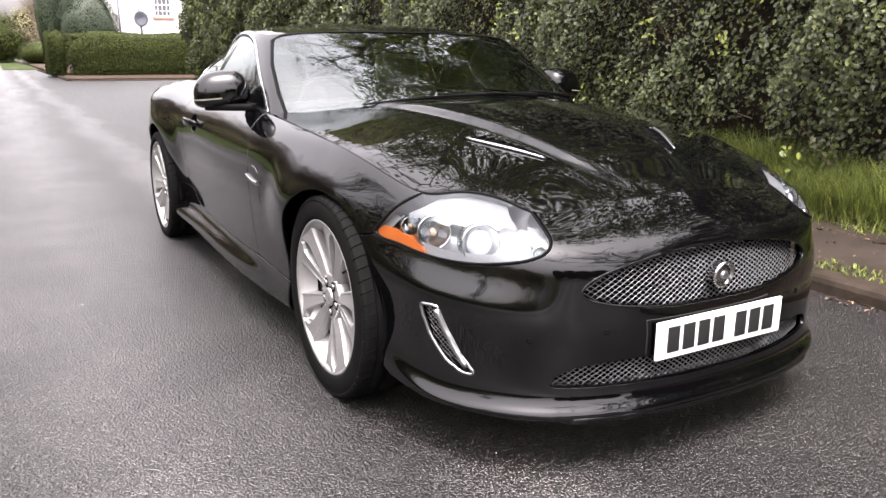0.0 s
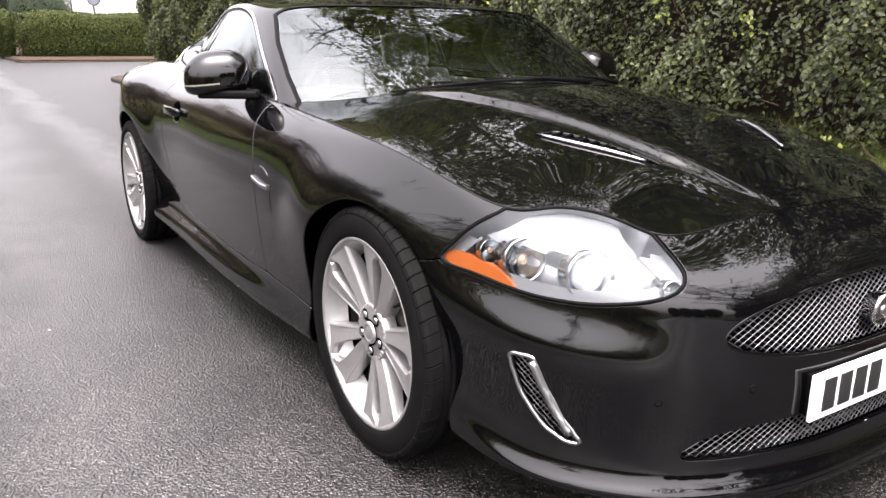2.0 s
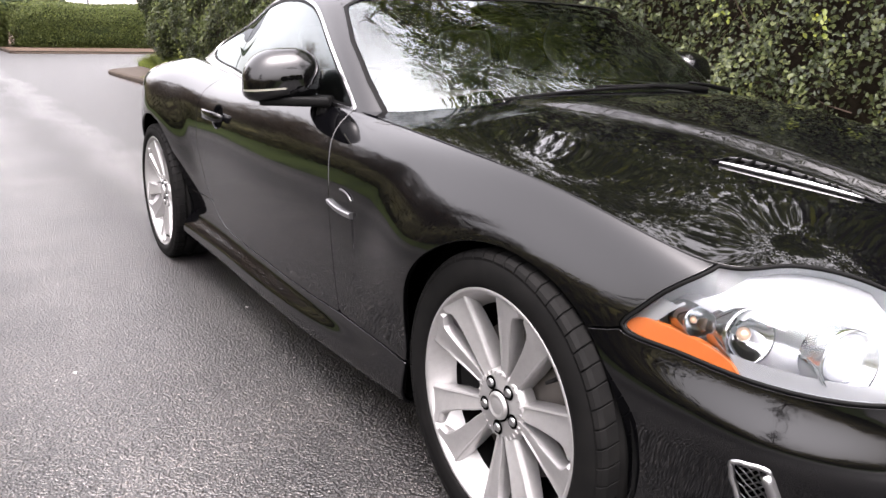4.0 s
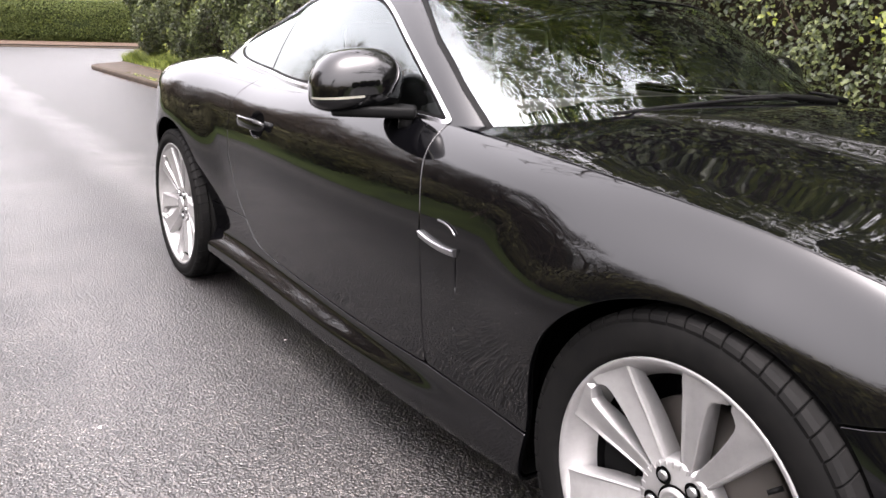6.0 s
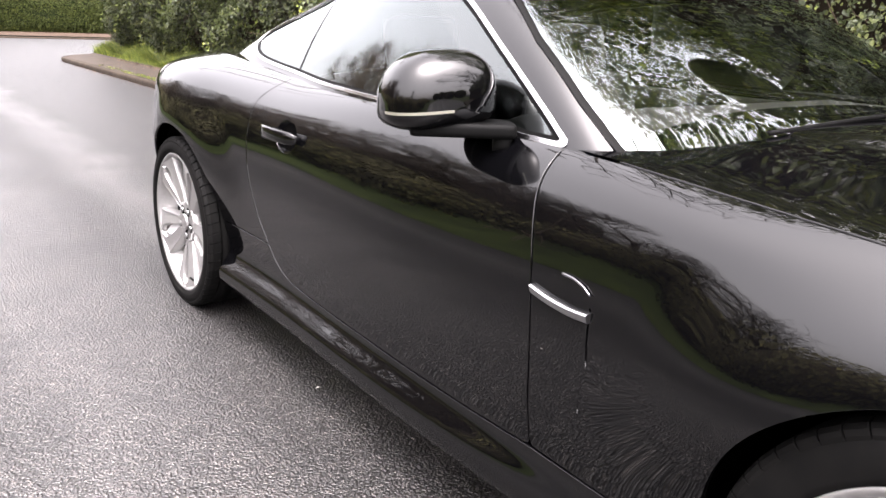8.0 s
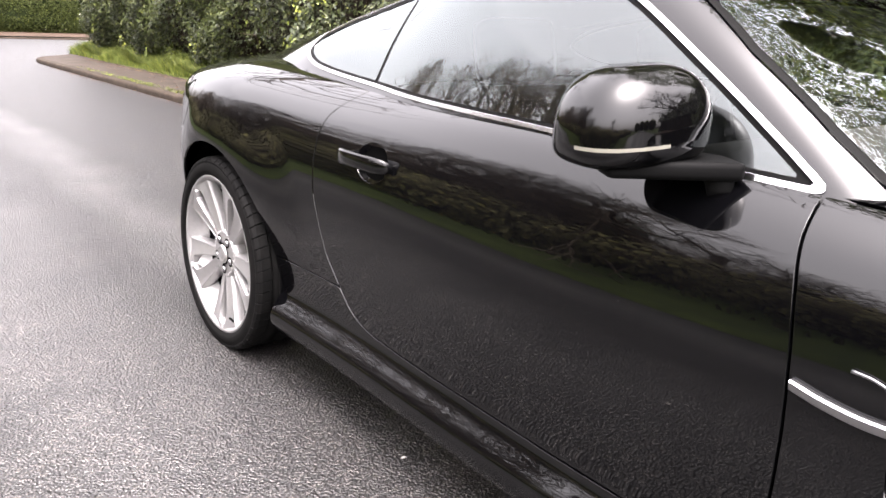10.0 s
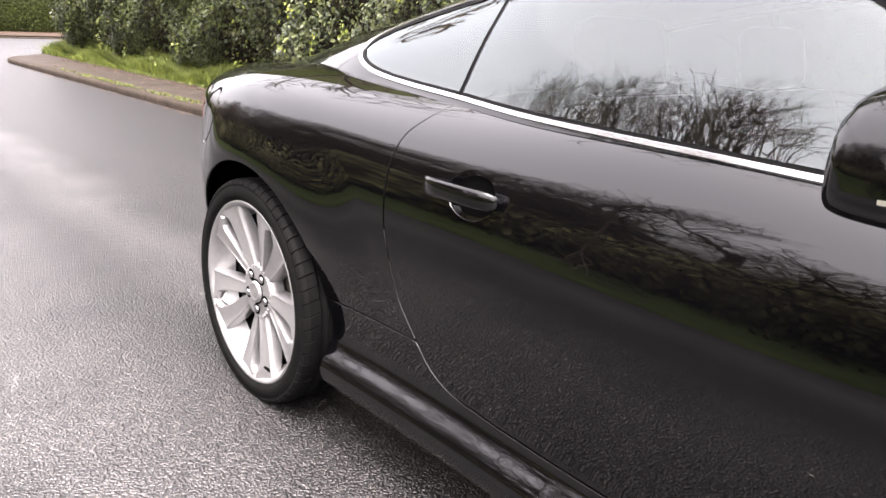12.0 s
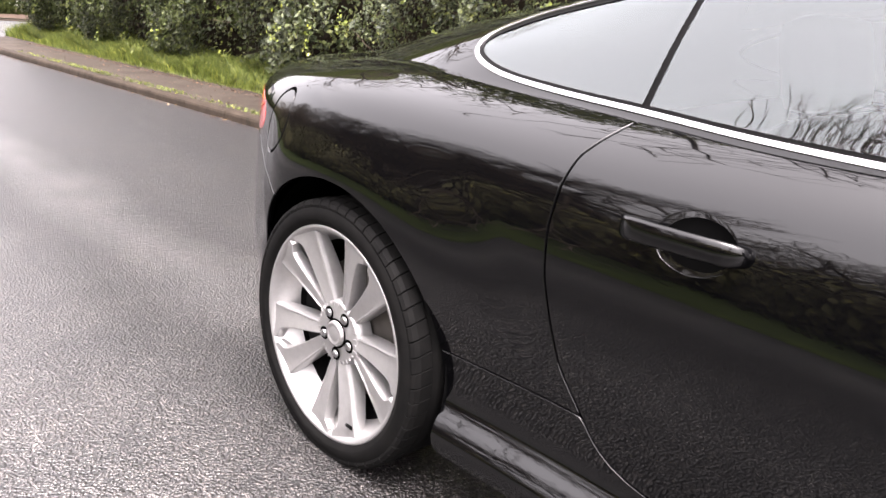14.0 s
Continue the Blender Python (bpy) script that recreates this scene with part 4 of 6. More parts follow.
# ---- wing vents, door handles ----
for s in (1, -1):
    flip = np.array([s, 1, 1])
    bm = bmesh.new()
    rows = []
    for y, z in spline([(0.736, 0.664), (0.69, 0.655), (0.64, 0.650), (0.592, 0.651)], 5):
        p, n = on_side(y, z)
        up = np.array([0, 0, 1.0])
        rows.append([bm.verts.new((p + n * o + up * u) * flip) for o, u in ((-0.004, 0.009), (0.008, 0.009), (0.012, 0.006), (0.0075, -0.007), (0.004, -0.009), (-0.004, -0.009))])
    for a, b in zip(rows, rows[1:]):
        for i in range(6):
            bm.faces.new((a[i], a[(i + 1) % 6], b[(i + 1) % 6], b[i]))
    bm.faces.new(rows[0])
    bm.faces.new(rows[-1])
    bmesh.ops.recalc_face_normals(bm, faces=bm.faces)
    vent = part("wing_vent", bm, SATIN, car, "bright metal blade of the wing vent", smooth=False)
    bm = bmesh.new()
    pts = [(lambda pn: (pn[0] + pn[1] * 0.004) * flip)(on_side(y, z)) for y, z in spline([(0.662, 0.713), (0.635, 0.711), (0.610, 0.703), (0.594, 0.692)], 5)]
    tube(bm, pts, [0.0030 - 0.0014 * q for q in np.linspace(0, 1, len(pts))], 8)
    part("vent_hook", bm, WIRE, vent)
    # the bowl behind the handle is pressed into the door skin
    bw = bowl
    q = np.hypot((bw.v[:, 1] - 1.86) / 0.072, (bw.v[:, 2] - 0.79) / 0.050)
    dv = bw.v - (0.038 * np.clip(1 - q ** 4, 0, 1))[:, None] * bw.n
    bowl_s = Surf(dv, bw.n - 0.12 * np.clip(q, 0, 1)[:, None] ** 3 * np.stack([0 * q, (bw.v[:, 1] - 1.86) / 0.072, (bw.v[:, 2] - 0.79) / 0.05], 1), bw.f)
    bowl_s.n /= np.linalg.norm(bowl_s.n, axis=1, keepdims=True)
    (bowl_s if s == 1 else bowl_s.mirrored()).put("handle_bowl", PAINT, car)
    bm = bmesh.new()
    rows = []
    for y, hgt, out_ in ((1.769, 0.008, 0.006), (1.774, 0.015, 0.012), (1.785, 0.0185, 0.022), (1.805, 0.0195, 0.030), (1.86, 0.0195, 0.036), (1.92, 0.020, 0.036), (1.95, 0.0205, 0.032), (1.97, 0.0205, 0.024), (1.983, 0.018, 0.014), (1.988, 0.010, 0.006)):
        p, n = on_side(y, 0.790)
        c = p + n * out_
        ring = []
        for k in range(12):
            a = k * math.tau / 12
            ca, sa = math.cos(a), math.sin(a)
            ring.append(bm.verts.new((c + n * 0.009 * np.sign(ca) * abs(ca) ** 0.7 + np.array([0, 0, hgt * np.sign(sa) * abs(sa) ** 0.6])) * flip))
        rows.append(ring)
    for a, b in zip(rows, rows[1:]):
        for i in range(12):
            bm.faces.new((a[i], a[(i + 1) % 12], b[(i + 1) % 12], b[i]))
    bm.faces.new(rows[0])
    bm.faces.new(rows[-1])
    bmesh.ops.recalc_face_normals(bm, faces=bm.faces)
    part("door_handle", bm, PAINT, car, "black pull handle over a round bowl")

# ---- door mirrors ----
for s in (1, -1):
    flip = np.array([s, 1, 1])
    c = np.array([-0.922, 1.055, 0.985])
    ca, sa = math.cos(math.radians(-14)), math.sin(math.radians(-14))

    def shell(th, ph):
        u = np.array([math.cos(ph) * math.cos(th), math.cos(ph) * math.sin(th), math.sin(ph)])
        e = np.array([0.72, 0.72, 0.95 if ph > 0 else 0.45])
        u = np.sign(u) * np.abs(u) ** e
        x, y, z = u * np.array([0.120, 0.098, 0.096 if ph > 0 else 0.062])
        y = min(y, 0.052)
        z += 0.010 * (x / 0.116)
        return (c + np.array([x * ca - y * sa, x * sa + y * ca, z])) * flip
    nu, nv = 48, 64
    g = [[shell(i * math.tau / nu, (j / nv - 0.5) * math.pi * 0.998) for i in range(nu)] for j in range(nv + 1)]
    cap_bm, low_bm, strip_bm = bmesh.new(), bmesh.new(), bmesh.new()
    for j in range(nv):
        zz = 0.5 * (g[j][0][2] + g[j + 1][0][2])
        for i in range(nu):
            q = [g[j][i], g[j][(i + 1) % nu], g[j + 1][(i + 1) % nu], g[j + 1][i]]
            zc = np.mean([p[2] for p in q])
            t = strip_bm if j == 30 and np.mean([abs(p[0]) for p in q]) > 0.945 and np.mean([p[1] for p in q]) < 1.06 else low_bm if j < 31 else cap_bm
            t.faces.new([t.verts.new(p) for p in q])
    for b in (cap_bm, low_bm, strip_bm):
        bmesh.ops.remove_doubles(b, verts=b.verts, dist=1e-5)
        bmesh.ops.recalc_face_normals(b, faces=b.faces)
    mir = part("door_mirror", cap_bm, PAINT, car, "rounded black door mirror with a pale repeater strip")
    part("mirror_base", low_bm, PAINT, mir)
    part("repeater", strip_bm, simple("repeater_lens", (0.15, 0.145, 0.12), 0.3, 0.0, 0.2), mir, "pale indicator strip")
    bm = bmesh.new()
    box(bm, (0.215, 0.105, 0.030), (0, 0, 0), 0.010, Matrix.Translation(np.array((-0.895, 1.000, 0.927)) * flip) @ Matrix.Rotation(math.radians(-34) * s, 4, "Z"))
    part("mirror_arm", bm, BLACK_PLASTIC, mir)
    bm = bmesh.new()
    tube(bm, [np.array(p) * flip for p in ((-0.822, 0.955, 0.925), (-0.832, 0.94, 0.905), (-0.842, 0.93, 0.885))], [0.026, 0.024, 0.022], 12)
    part("mirror_foot", bm, BLACK_PLASTIC, mir)

# ---- wipers ----
for pts, nm in (([(-0.46, 0.585, 0.948), (-0.20, 0.535, 0.972), (0.05, 0.515, 0.982), (0.30, 0.535, 0.975)], "wiper"), ([(0.10, 0.540, 0.986), (0.35, 0.575, 0.978), (0.58, 0.655, 0.960)], "wiper")):
    bm = bmesh.new()
    tube(bm, spline(pts, 6), 0.006, 6)
    wp = part(nm, bm, BLACK_PLASTIC, car, "black wiper blade")
    bm = bmesh.new()
    a, b = Vector(pts[1]), Vector(pts[-1])
    tube(bm, [a.lerp(b, 0.2) + Vector((0, 0, 0.014)), a.lerp(b, 0.7) + Vector((0, -0.02, 0.012)), b + Vector((0.06, -0.05, -0.005))], [0.004, 0.007, 0.011], 6)
    part("wiper_arm", bm, BLACK_PLASTIC, wp)

# ---- cabin: dashboard, wheel, two seats ----
bm = bmesh.new()
box(bm, (1.42, 0.36, 0.16), (0, 0.93, 0.86), 0.05)
part("dashboard", bm, LEATHER, car, "dark dashboard top")
bm = bmesh.new()
ring = [(-0.36 + 0.18 * math.cos(a), 1.17 + 0.06 * math.sin(a), 0.86 + 0.17 * math.sin(a)) for a in np.linspace(0, math.tau, 28, endpoint=False)]
tube(bm, ring, 0.015, 8, closed=True)
sw = part("steering_wheel", bm, LEATHER, car)
bm = bmesh.new()
box(bm, (0.34, 0.05, 0.05), (-0.36, 1.16, 0.85), 0.015)
part("wheel_spoke", bm, LEATHER, sw)
for s in (-1, 1):
    bm = bmesh.new()
    box(bm, (0.46, 0.16, 0.56), (0, 0, 0), 0.06, Matrix.Translation((s * 0.36, 1.80, 0.70)) @ Matrix.Rotation(radians(-18), 4, "X"))
    seat = part("seat", bm, LEATHER, car, "dark leather front seat")
    bm = bmesh.new()
    box(bm, (0.26, 0.10, 0.18), (0, 0, 0), 0.04, Matrix.Translation((s * 0.36, 1.92, 1.06)) @ Matrix.Rotation(radians(-12), 4, "X"))
    part("headrest", bm, LEATHER, seat)
bm = bmesh.new()
box(bm, (1.34, 0.10, 0.48), (0, 2.46, 0.72), 0.03)
part("rear_bulkhead", bm, LEATHER, car, "dark panel behind the rear seats")
bm = bmesh.new()
box(bm, (1.22, 0.72, 0.03), (0, 2.80, 0.955), 0.01)
part("parcel_shelf", bm, LEATHER, car)
for s in (-1, 1):
    bm = bmesh.new()
    box(bm, (0.05, 1.52, 0.42), (s * 0.775, 1.62, 0.70), 0.02)
    part("door_lining", bm, LEATHER, car)
bm = bmesh.new()
box(bm, (1.36, 1.7, 0.02), (0, 1.65, 0.50))
part("cabin_floor", bm, DARK, car, smooth=False)


# ---- wheels ----
def make_wheel(name, width, radius, phase, valve, k_rim):
    w = new(name)
    w.parent = car
    h = width / 2
    R = radius
    # tyre: outer face towards -x, with rounded shoulders and shallow tread
    bm = bmesh.new()
    prof = [(-h * 0.80, 0.268 * k_rim), (-h * 0.955, 0.2785 * k_rim), (-h * 0.99, 0.290 * k_rim), (-h * 1.0, R - 0.046), (-h * 0.985, R - 0.030), (-h * 0.96, R - 0.020), (-h * 0.91, R - 0.008), (-h * 0.85, R - 0.002), (-h * 0.62, R), (-h * 0.60, R - 0.007), (-h * 0.54, R - 0.007),
            (-h * 0.52, R), (-h * 0.20, R + 0.001), (-h * 0.18, R - 0.007), (-h * 0.12, R - 0.007), (-h * 0.10, R + 0.001), (h * 0.5, R), (h * 0.84, R - 0.002), (h, R - 0.03), (h * 0.97, 0.272 * k_rim), (h * 0.8, 0.262 * k_rim)]
    lathe(bm, prof, 96, closed=True)
    tyre = part("tyre", bm, RUBBER, w, "black low-profile tyre")
    # black strips across the outer shoulder, painted shade of the tread grooves
    bm = bmesh.new()
    for k in range(58):
        a = k * math.tau / 58
        rows = []
        for x, r, sw in ((-h * 0.60, R + 0.0006, 0.0), (-h * 0.85, R - 0.0014, 0.006), (-h * 0.915, R - 0.0074, 0.009), (-h * 0.940, R - 0.0134, 0.0105)):
            rows.append([bm.verts.new((x, r * math.cos(a + (sw + q) / R), r * math.sin(a + (sw + q) / R))) for q in (-0.0015, 0.0015)])
        for p, q in zip(rows, rows[1:]):
            bm.faces.new((p[0], p[1], q[1], q[0]))
    tagged(part("groove_shade", bm, DARK, tyre, smooth=False), kind="stuff")
    # blocks of the outer shoulder between the grooves
    bm = bmesh.new()
    for k in range(58):
        a, rows = (k + 0.5) * math.tau / 58, []
        wide = math.pi * R / 58 - 0.0016
        for x, r, sw, up in ((-h * 0.61, R, 0.0, 0.0), (-h * 0.63, R, 0.0, 0.0026), (-h * 0.85, R - 0.002, 0.006, 0.0030), (-h * 0.915, R - 0.008, 0.009, 0.0034), (-h * 0.950, R - 0.0155, 0.0105, 0.0030), (-h * 0.962, R - 0.0195, 0.011, -0.001)):
            ring = [(q, z) for q, z in ((-wide - 0.0006, -0.001), (-wide, up - 0.0008), (-wide + 0.0010, up), (wide - 0.0010, up), (wide, up - 0.0008), (wide + 0.0006, -0.001))]
            rows.append([bm.verts.new((x - (0.0 if r > R - 0.005 else 0.7 * z), (r + z) * math.cos(a + (sw + q) / R), (r + z) * math.sin(a + (sw + q) / R))) for q, z in ring])
        for p, q in zip(rows, rows[1:]):
            for i in range(5):
                bm.faces.new((p[i], p[i + 1], q[i + 1], q[i]))
    bmesh.ops.recalc_face_normals(bm, faces=bm.faces)
    tagged(part("tread", bm, RUBBER, tyre, smooth=False), kind="stuff")
    # rim barrel and lip
    bm = bmesh.new()
    prof = [(-h * 0.84, 0.271), (-h * 0.93, 0.278), (-h * 0.955, 0.274), (-h * 0.945, 0.269), (-h * 0.90, 0.263), (-h * 0.80, 0.257), (-h * 0.60, 0.243), (-h * 0.42, 0.232)]
    lathe(bm, prof, 96)
    rim = part("rim", bm, ALLOY, w, "bright silver alloy rim")
    rim.scale = (1, k_rim, k_rim)
    # the barrel's depth is near-black to stand for the shade behind the spokes
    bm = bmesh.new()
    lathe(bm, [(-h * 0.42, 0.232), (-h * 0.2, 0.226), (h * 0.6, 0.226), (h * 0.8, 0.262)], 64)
    part("inner_barrel", bm, LINER, rim, "inside of the rim, blackened for the shade behind the spokes")
    # five pairs of broad folded spokes, each pair split by a slot
    def spoke(bm, ang, side):
        st = [(r, (lo + hi) / 2, (hi - lo) / 2, -h * x, dp) for r, lo, hi, x, dp in (
            (0.058, 0.0015, 0.030, 0.70, 0.044), (0.085, 0.0025, 0.040, 0.72, 0.044), (0.11, 0.006, 0.050, 0.74, 0.044), (0.14, 0.0125, 0.062, 0.765, 0.043), (0.17, 0.018, 0.074, 0.80, 0.040),
            (0.20, 0.022, 0.085, 0.83, 0.036), (0.225, 0.024, 0.096, 0.86, 0.030), (0.238, 0.021, 0.101, 0.873, 0.026), (0.247, 0.012, 0.105, 0.882, 0.022), (0.254, 0.002, 0.109, 0.89, 0.018), (0.266, 0.002, 0.116, 0.91, 0.010))]
        rings = []
        for r, off, hw, x, dp in st:
            lo, hi = off - hw, off + hw
            fold = lo + 0.16 * hw
            sec = [(x + dp, lo + 0.003), (x + 0.014, lo), (x + 0.005, lo + 0.0012), (x - 0.0024, fold - 0.0015), (x - 0.0032, fold + 0.001), (x + 0.0030, off + 0.10 * hw), (x + 0.0040, off + 0.55 * hw), (x + 0.0015, hi - 0.007), (x + 0.0035, hi - 0.003),
                   (x + 0.0105, hi - 0.001), (x + 0.014, hi), (x + dp + 0.004, hi - 0.002)]
            ring = []
            for sx, q in sec:
                q *= side
                ring.append(bm.verts.new((sx, r * math.cos(ang) - q * math.sin(ang), r * math.sin(ang) + q * math.cos(ang))))
            rings.append(ring)
        for a, b in zip(rings, rings[1:]):
            for i in range(len(a)):
                k2 = (i + 1) % len(a)
                bm.faces.new((a[i], a[k2], b[k2], b[i]))
        bm.faces.new(list(reversed(rings[0])))
        bm.faces.new(rings[-1])
        bmesh.ops.recalc_face_normals(bm, faces=bm.faces)
    for k in range(5):
        a = math.radians(72 * k + phase)
        for sd in (1, -1):
            bm = bmesh.new()
            spoke(bm, a, sd)
            ob = part("spoke", bm, ALLOY, rim)
            ob.data.set_sharp_from_angle(angle=math.radians(24))
    # hub, cap and nuts
    bm = bmesh.new()
    lathe(bm, [(-h * 0.74, 0.0), (-h * 0.74, 0.032), (-h * 0.725, 0.036), (-h * 0.735, 0.074), (-h * 0.71, 0.082), (-h * 0.55, 0.086), (-h * 0.4, 0.086)], 40)
    part("hub", bm, ALLOY, rim)
    for k in range(30):
        a = k * math.tau / 30
        bm = bmesh.new()
        box(bm, (0.004, 0.0045, 0.0105), (-h * 0.728, 0.0, 0.0755), 0.001)
        bm.transform(Matrix.Rotation(a, 4, "X"))
        part("hub_rib", bm, ALLOY, rim, smooth=False)
    bm = bmesh.new()
    lathe(bm, [(-h * 0.80, 0.0), (-h * 0.80, 0.018), (-h * 0.79, 0.021), (-h * 0.815, 0.024), (-h * 0.815, 0.029), (-h * 0.78, 0.033), (-h * 0.72, 0.033)], 32)
    part("wheel_cap", bm, ALLOY, rim, "round silver centre cap")
    # flat black ring paints the shade round the cap
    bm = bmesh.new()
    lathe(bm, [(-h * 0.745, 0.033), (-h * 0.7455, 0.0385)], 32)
    part("cap_shade", bm, DARK, rim)
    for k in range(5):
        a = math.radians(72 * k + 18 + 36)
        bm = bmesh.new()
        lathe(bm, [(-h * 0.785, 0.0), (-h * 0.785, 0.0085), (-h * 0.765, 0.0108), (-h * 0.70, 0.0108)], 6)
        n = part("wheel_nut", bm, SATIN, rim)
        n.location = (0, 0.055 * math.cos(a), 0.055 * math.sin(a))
        # flat black ring paints the shade of the nut's recess
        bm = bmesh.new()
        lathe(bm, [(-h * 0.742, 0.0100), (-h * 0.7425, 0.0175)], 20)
        n = part("nut_shade", bm, DARK, rim)
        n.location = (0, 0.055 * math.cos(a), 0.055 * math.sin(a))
    bm = bmesh.new()
    a = math.radians(valve)
    tube(bm, [(-h * 0.80, 0.243 * math.cos(a), 0.243 * math.sin(a)), (-h * 0.93, 0.224 * math.cos(a), 0.224 * math.sin(a))], [0.005, 0.004], 8)
    part("valve", bm, BLACK_PLASTIC, rim)
    # brake disc and caliper behind the spokes
    bm = bmesh.new()
    lathe(bm, [(-h * 0.28, 0.05), (-h * 0.30, 0.085), (-h * 0.22, 0.09), (-h * 0.22, 0.177), (-h * 0.02, 0.177), (-h * 0.02, 0.05)], 48)
    part("brake_disc", bm, BRAKE, w, "dull steel brake disc")
    bm = bmesh.new()
    ring = []
    for sx in (-h * 0.42, h * 0.1):
        for r in (0.125, 0.205):
            ring.append([(sx, r * math.cos(math.radians(t)), r * math.sin(math.radians(t))) for t in range(-28, 29, 8)])
    vs = [[bm.verts.new(p) for p in q] for q in ring]
    for i in range(len(vs[0]) - 1):
        for a1, b1 in ((0, 1), (1, 3), (3, 2), (2, 0)):
            bm.faces.new((vs[a1][i], vs[b1][i], vs[b1][i + 1], vs[a1][i + 1]))
    for i in (0, -1):
        bm.faces.new((vs[0][i], vs[1][i], vs[3][i], vs[2][i]))
    bmesh.ops.recalc_face_normals(bm, faces=bm.faces)
    part("caliper", bm, BLACK_PLASTIC, w, "dark brake caliper", smooth=False)
    # black disc added behind the brake as arch shade, closes the view into the arch
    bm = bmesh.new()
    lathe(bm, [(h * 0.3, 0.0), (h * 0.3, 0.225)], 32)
    part("arch_shade", bm, DARK, w)
    return w


BRAKE = simple("brake_steel", (0.045, 0.039, 0.034), 0.6, 0.5)
FRONT_W, REAR_W = 0.245, 0.275
wheels = []
SQUASH = {"front_wheel": 0.004, "rear_wheel": 0.011}
for nm, x, y, width, radius, spin, valve in (("front_wheel", -0.776, -0.024, FRONT_W, 0.349, 38, 143), ("rear_wheel", -0.800, 2.756, REAR_W, 0.338, 50, -113)):
    w = make_wheel(nm, width, radius, spin, valve, 0.972 if nm == "front_wheel" else 1.0)
    w.matrix_basis = pose(x, y, radius - SQUASH[nm])
    wheels.append(w)
    far = copy_thing(w, pose(-x, y, radius - SQUASH[nm], 0, 0, 180))
# arch liners
for y, c in ((FRONT_ARCH[0], FRONT_ARCH[1]), (REAR_ARCH[0], REAR_ARCH[1])):
    for s in (-1, 1):
        bm = bmesh.new()
        a = [math.radians(t) for t in range(-25, 206, 7)]
        r = 0.384
        x0, x1 = (0.60, 0.842) if y < 1 else (0.60, 0.875)
        rows = [[bm.verts.new((s * x, y + r * math.cos(t), c + r * math.sin(t))) for t in a] for x in (x0, x1)]
        for i in range(len(a) - 1):
            bm.faces.new((rows[0][i], rows[0][i + 1], rows[1][i + 1], rows[1][i]))
        ctr = bm.verts.new((s * x0, y, c))
        for i in range(len(a) - 1):
            bm.faces.new((ctr, rows[0][i], rows[0][i + 1]))
        bmesh.ops.solidify(bm, geom=bm.faces[:], thickness=0.003)
        part("arch_liner", bm, LINER, car)
bm = bmesh.new()
box(bm, (1.1, 3.9, 0.25), (0, 1.3, 0.30))
box(bm, (1.62, 1.9, 0.12), (0, 1.37, 0.24))
part("underbody", bm, DARK, car, smooth=False)


# ---- ground, road, kerb ----
def strip(name, x0, x1, y0, y1, z, material, step=2.0, label="", cat=""):
    nx, ny = max(2, int((x1 - x0) / step) + 1), max(2, int((y1 - y0) / step) + 1)
    xs, ys = np.linspace(x0, x1, nx), np.linspace(y0, y1, ny)
    v = [(x, y, z) for y in ys for x in xs]
    f = [(j * nx + i, j * nx + i + 1, (j + 1) * nx + i + 1, (j + 1) * nx + i) for j in range(ny - 1) for i in range(nx - 1)]
    return tagged(raw(name, v, f, material), label, cat, kind="structure")


strip("ground", -900, 900, -900, 900, -0.05, GROUND, 100, "rough green ground reaching the horizon", "ground")
KX, CORNER_Y, CORNER_R = 1.70, 18.43, 2.2
ROAD_L = -3.8
FAR_Y = 32.2
strip("road", ROAD_L, KX + 0.05, -60, 260, 0.0, ASPHALT, 8, "wet grey tarmac road with pale wet streaks", "road")
strip("side_road", KX + 0.05, 60, CORNER_Y, FAR_Y + 0.05, 0.0, ASPHALT, 8, "wet tarmac side road joining the main road", "road")

pave = thing("pavement", "narrow worn tarmac pavement edged with kerb stones", "pavement", kind="structure")


def kerb_stone(p0, p1, parent, width=0.125, top=0.085):
    """One rounded kerb stone between two plan points of its road edge."""
    a, b = Vector((*p0, 0)), Vector((*p1, 0))
    t = (b - a).normalized()
    n = Vector((t.y, -t.x, 0))
    ln = (b - a).length - 0.006
    bm = bmesh.new()
    prof = [(0.0, -0.08), (0.0, top - 0.035), (0.008, top - 0.012), (0.026, top), (width, top + 0.004), (width, -0.08)]
    rows = [[bm.verts.new(a + t * s + n * u + Vector((0, 0, z))) for u, z in prof] for s in (0.003, ln * 0.5, ln)]
    for q, r in zip(rows, rows[1:]):
        for i in range(len(prof)):
            j = (i + 1) % len(prof)
            bm.faces.new((q[i], q[j], r[j], r[i]))
    bm.faces.new(list(reversed(rows[0])))
    bm.faces.new(rows[-1])
    bmesh.ops.recalc_face_normals(bm, faces=bm.faces)
    return part("kerb_stone", bm, KERB, parent, smooth=False)


for k in range(30):
    y0 = -9.0 + 0.9143 * k
    if y0 + 0.9143 <= CORNER_Y + 0.01:
        kerb_stone((KX, y0), (KX, y0 + 0.9143), pave)
arc = [(KX + CORNER_R - CORNER_R * math.cos(a), CORNER_Y + CORNER_R * math.sin(a)) for a in np.linspace(0, math.pi / 2, 7)]
for a, b in zip(arc, arc[1:]):
    kerb_stone(a, b, pave)
for k in range(6):
    kerb_stone((arc[-1][0] + k * 0.915, arc[-1][1]), (arc[-1][0] + (k + 1) * 0.915, arc[-1][1]), pave)


def bank(x):
    """Height of the ground behind the kerb."""
    return np.interp(x, [1.80, 2.72, 2.85, 3.2, 3.8, 7.0], [0.083, 0.104, 0.14, 0.30, 0.36, 0.36])


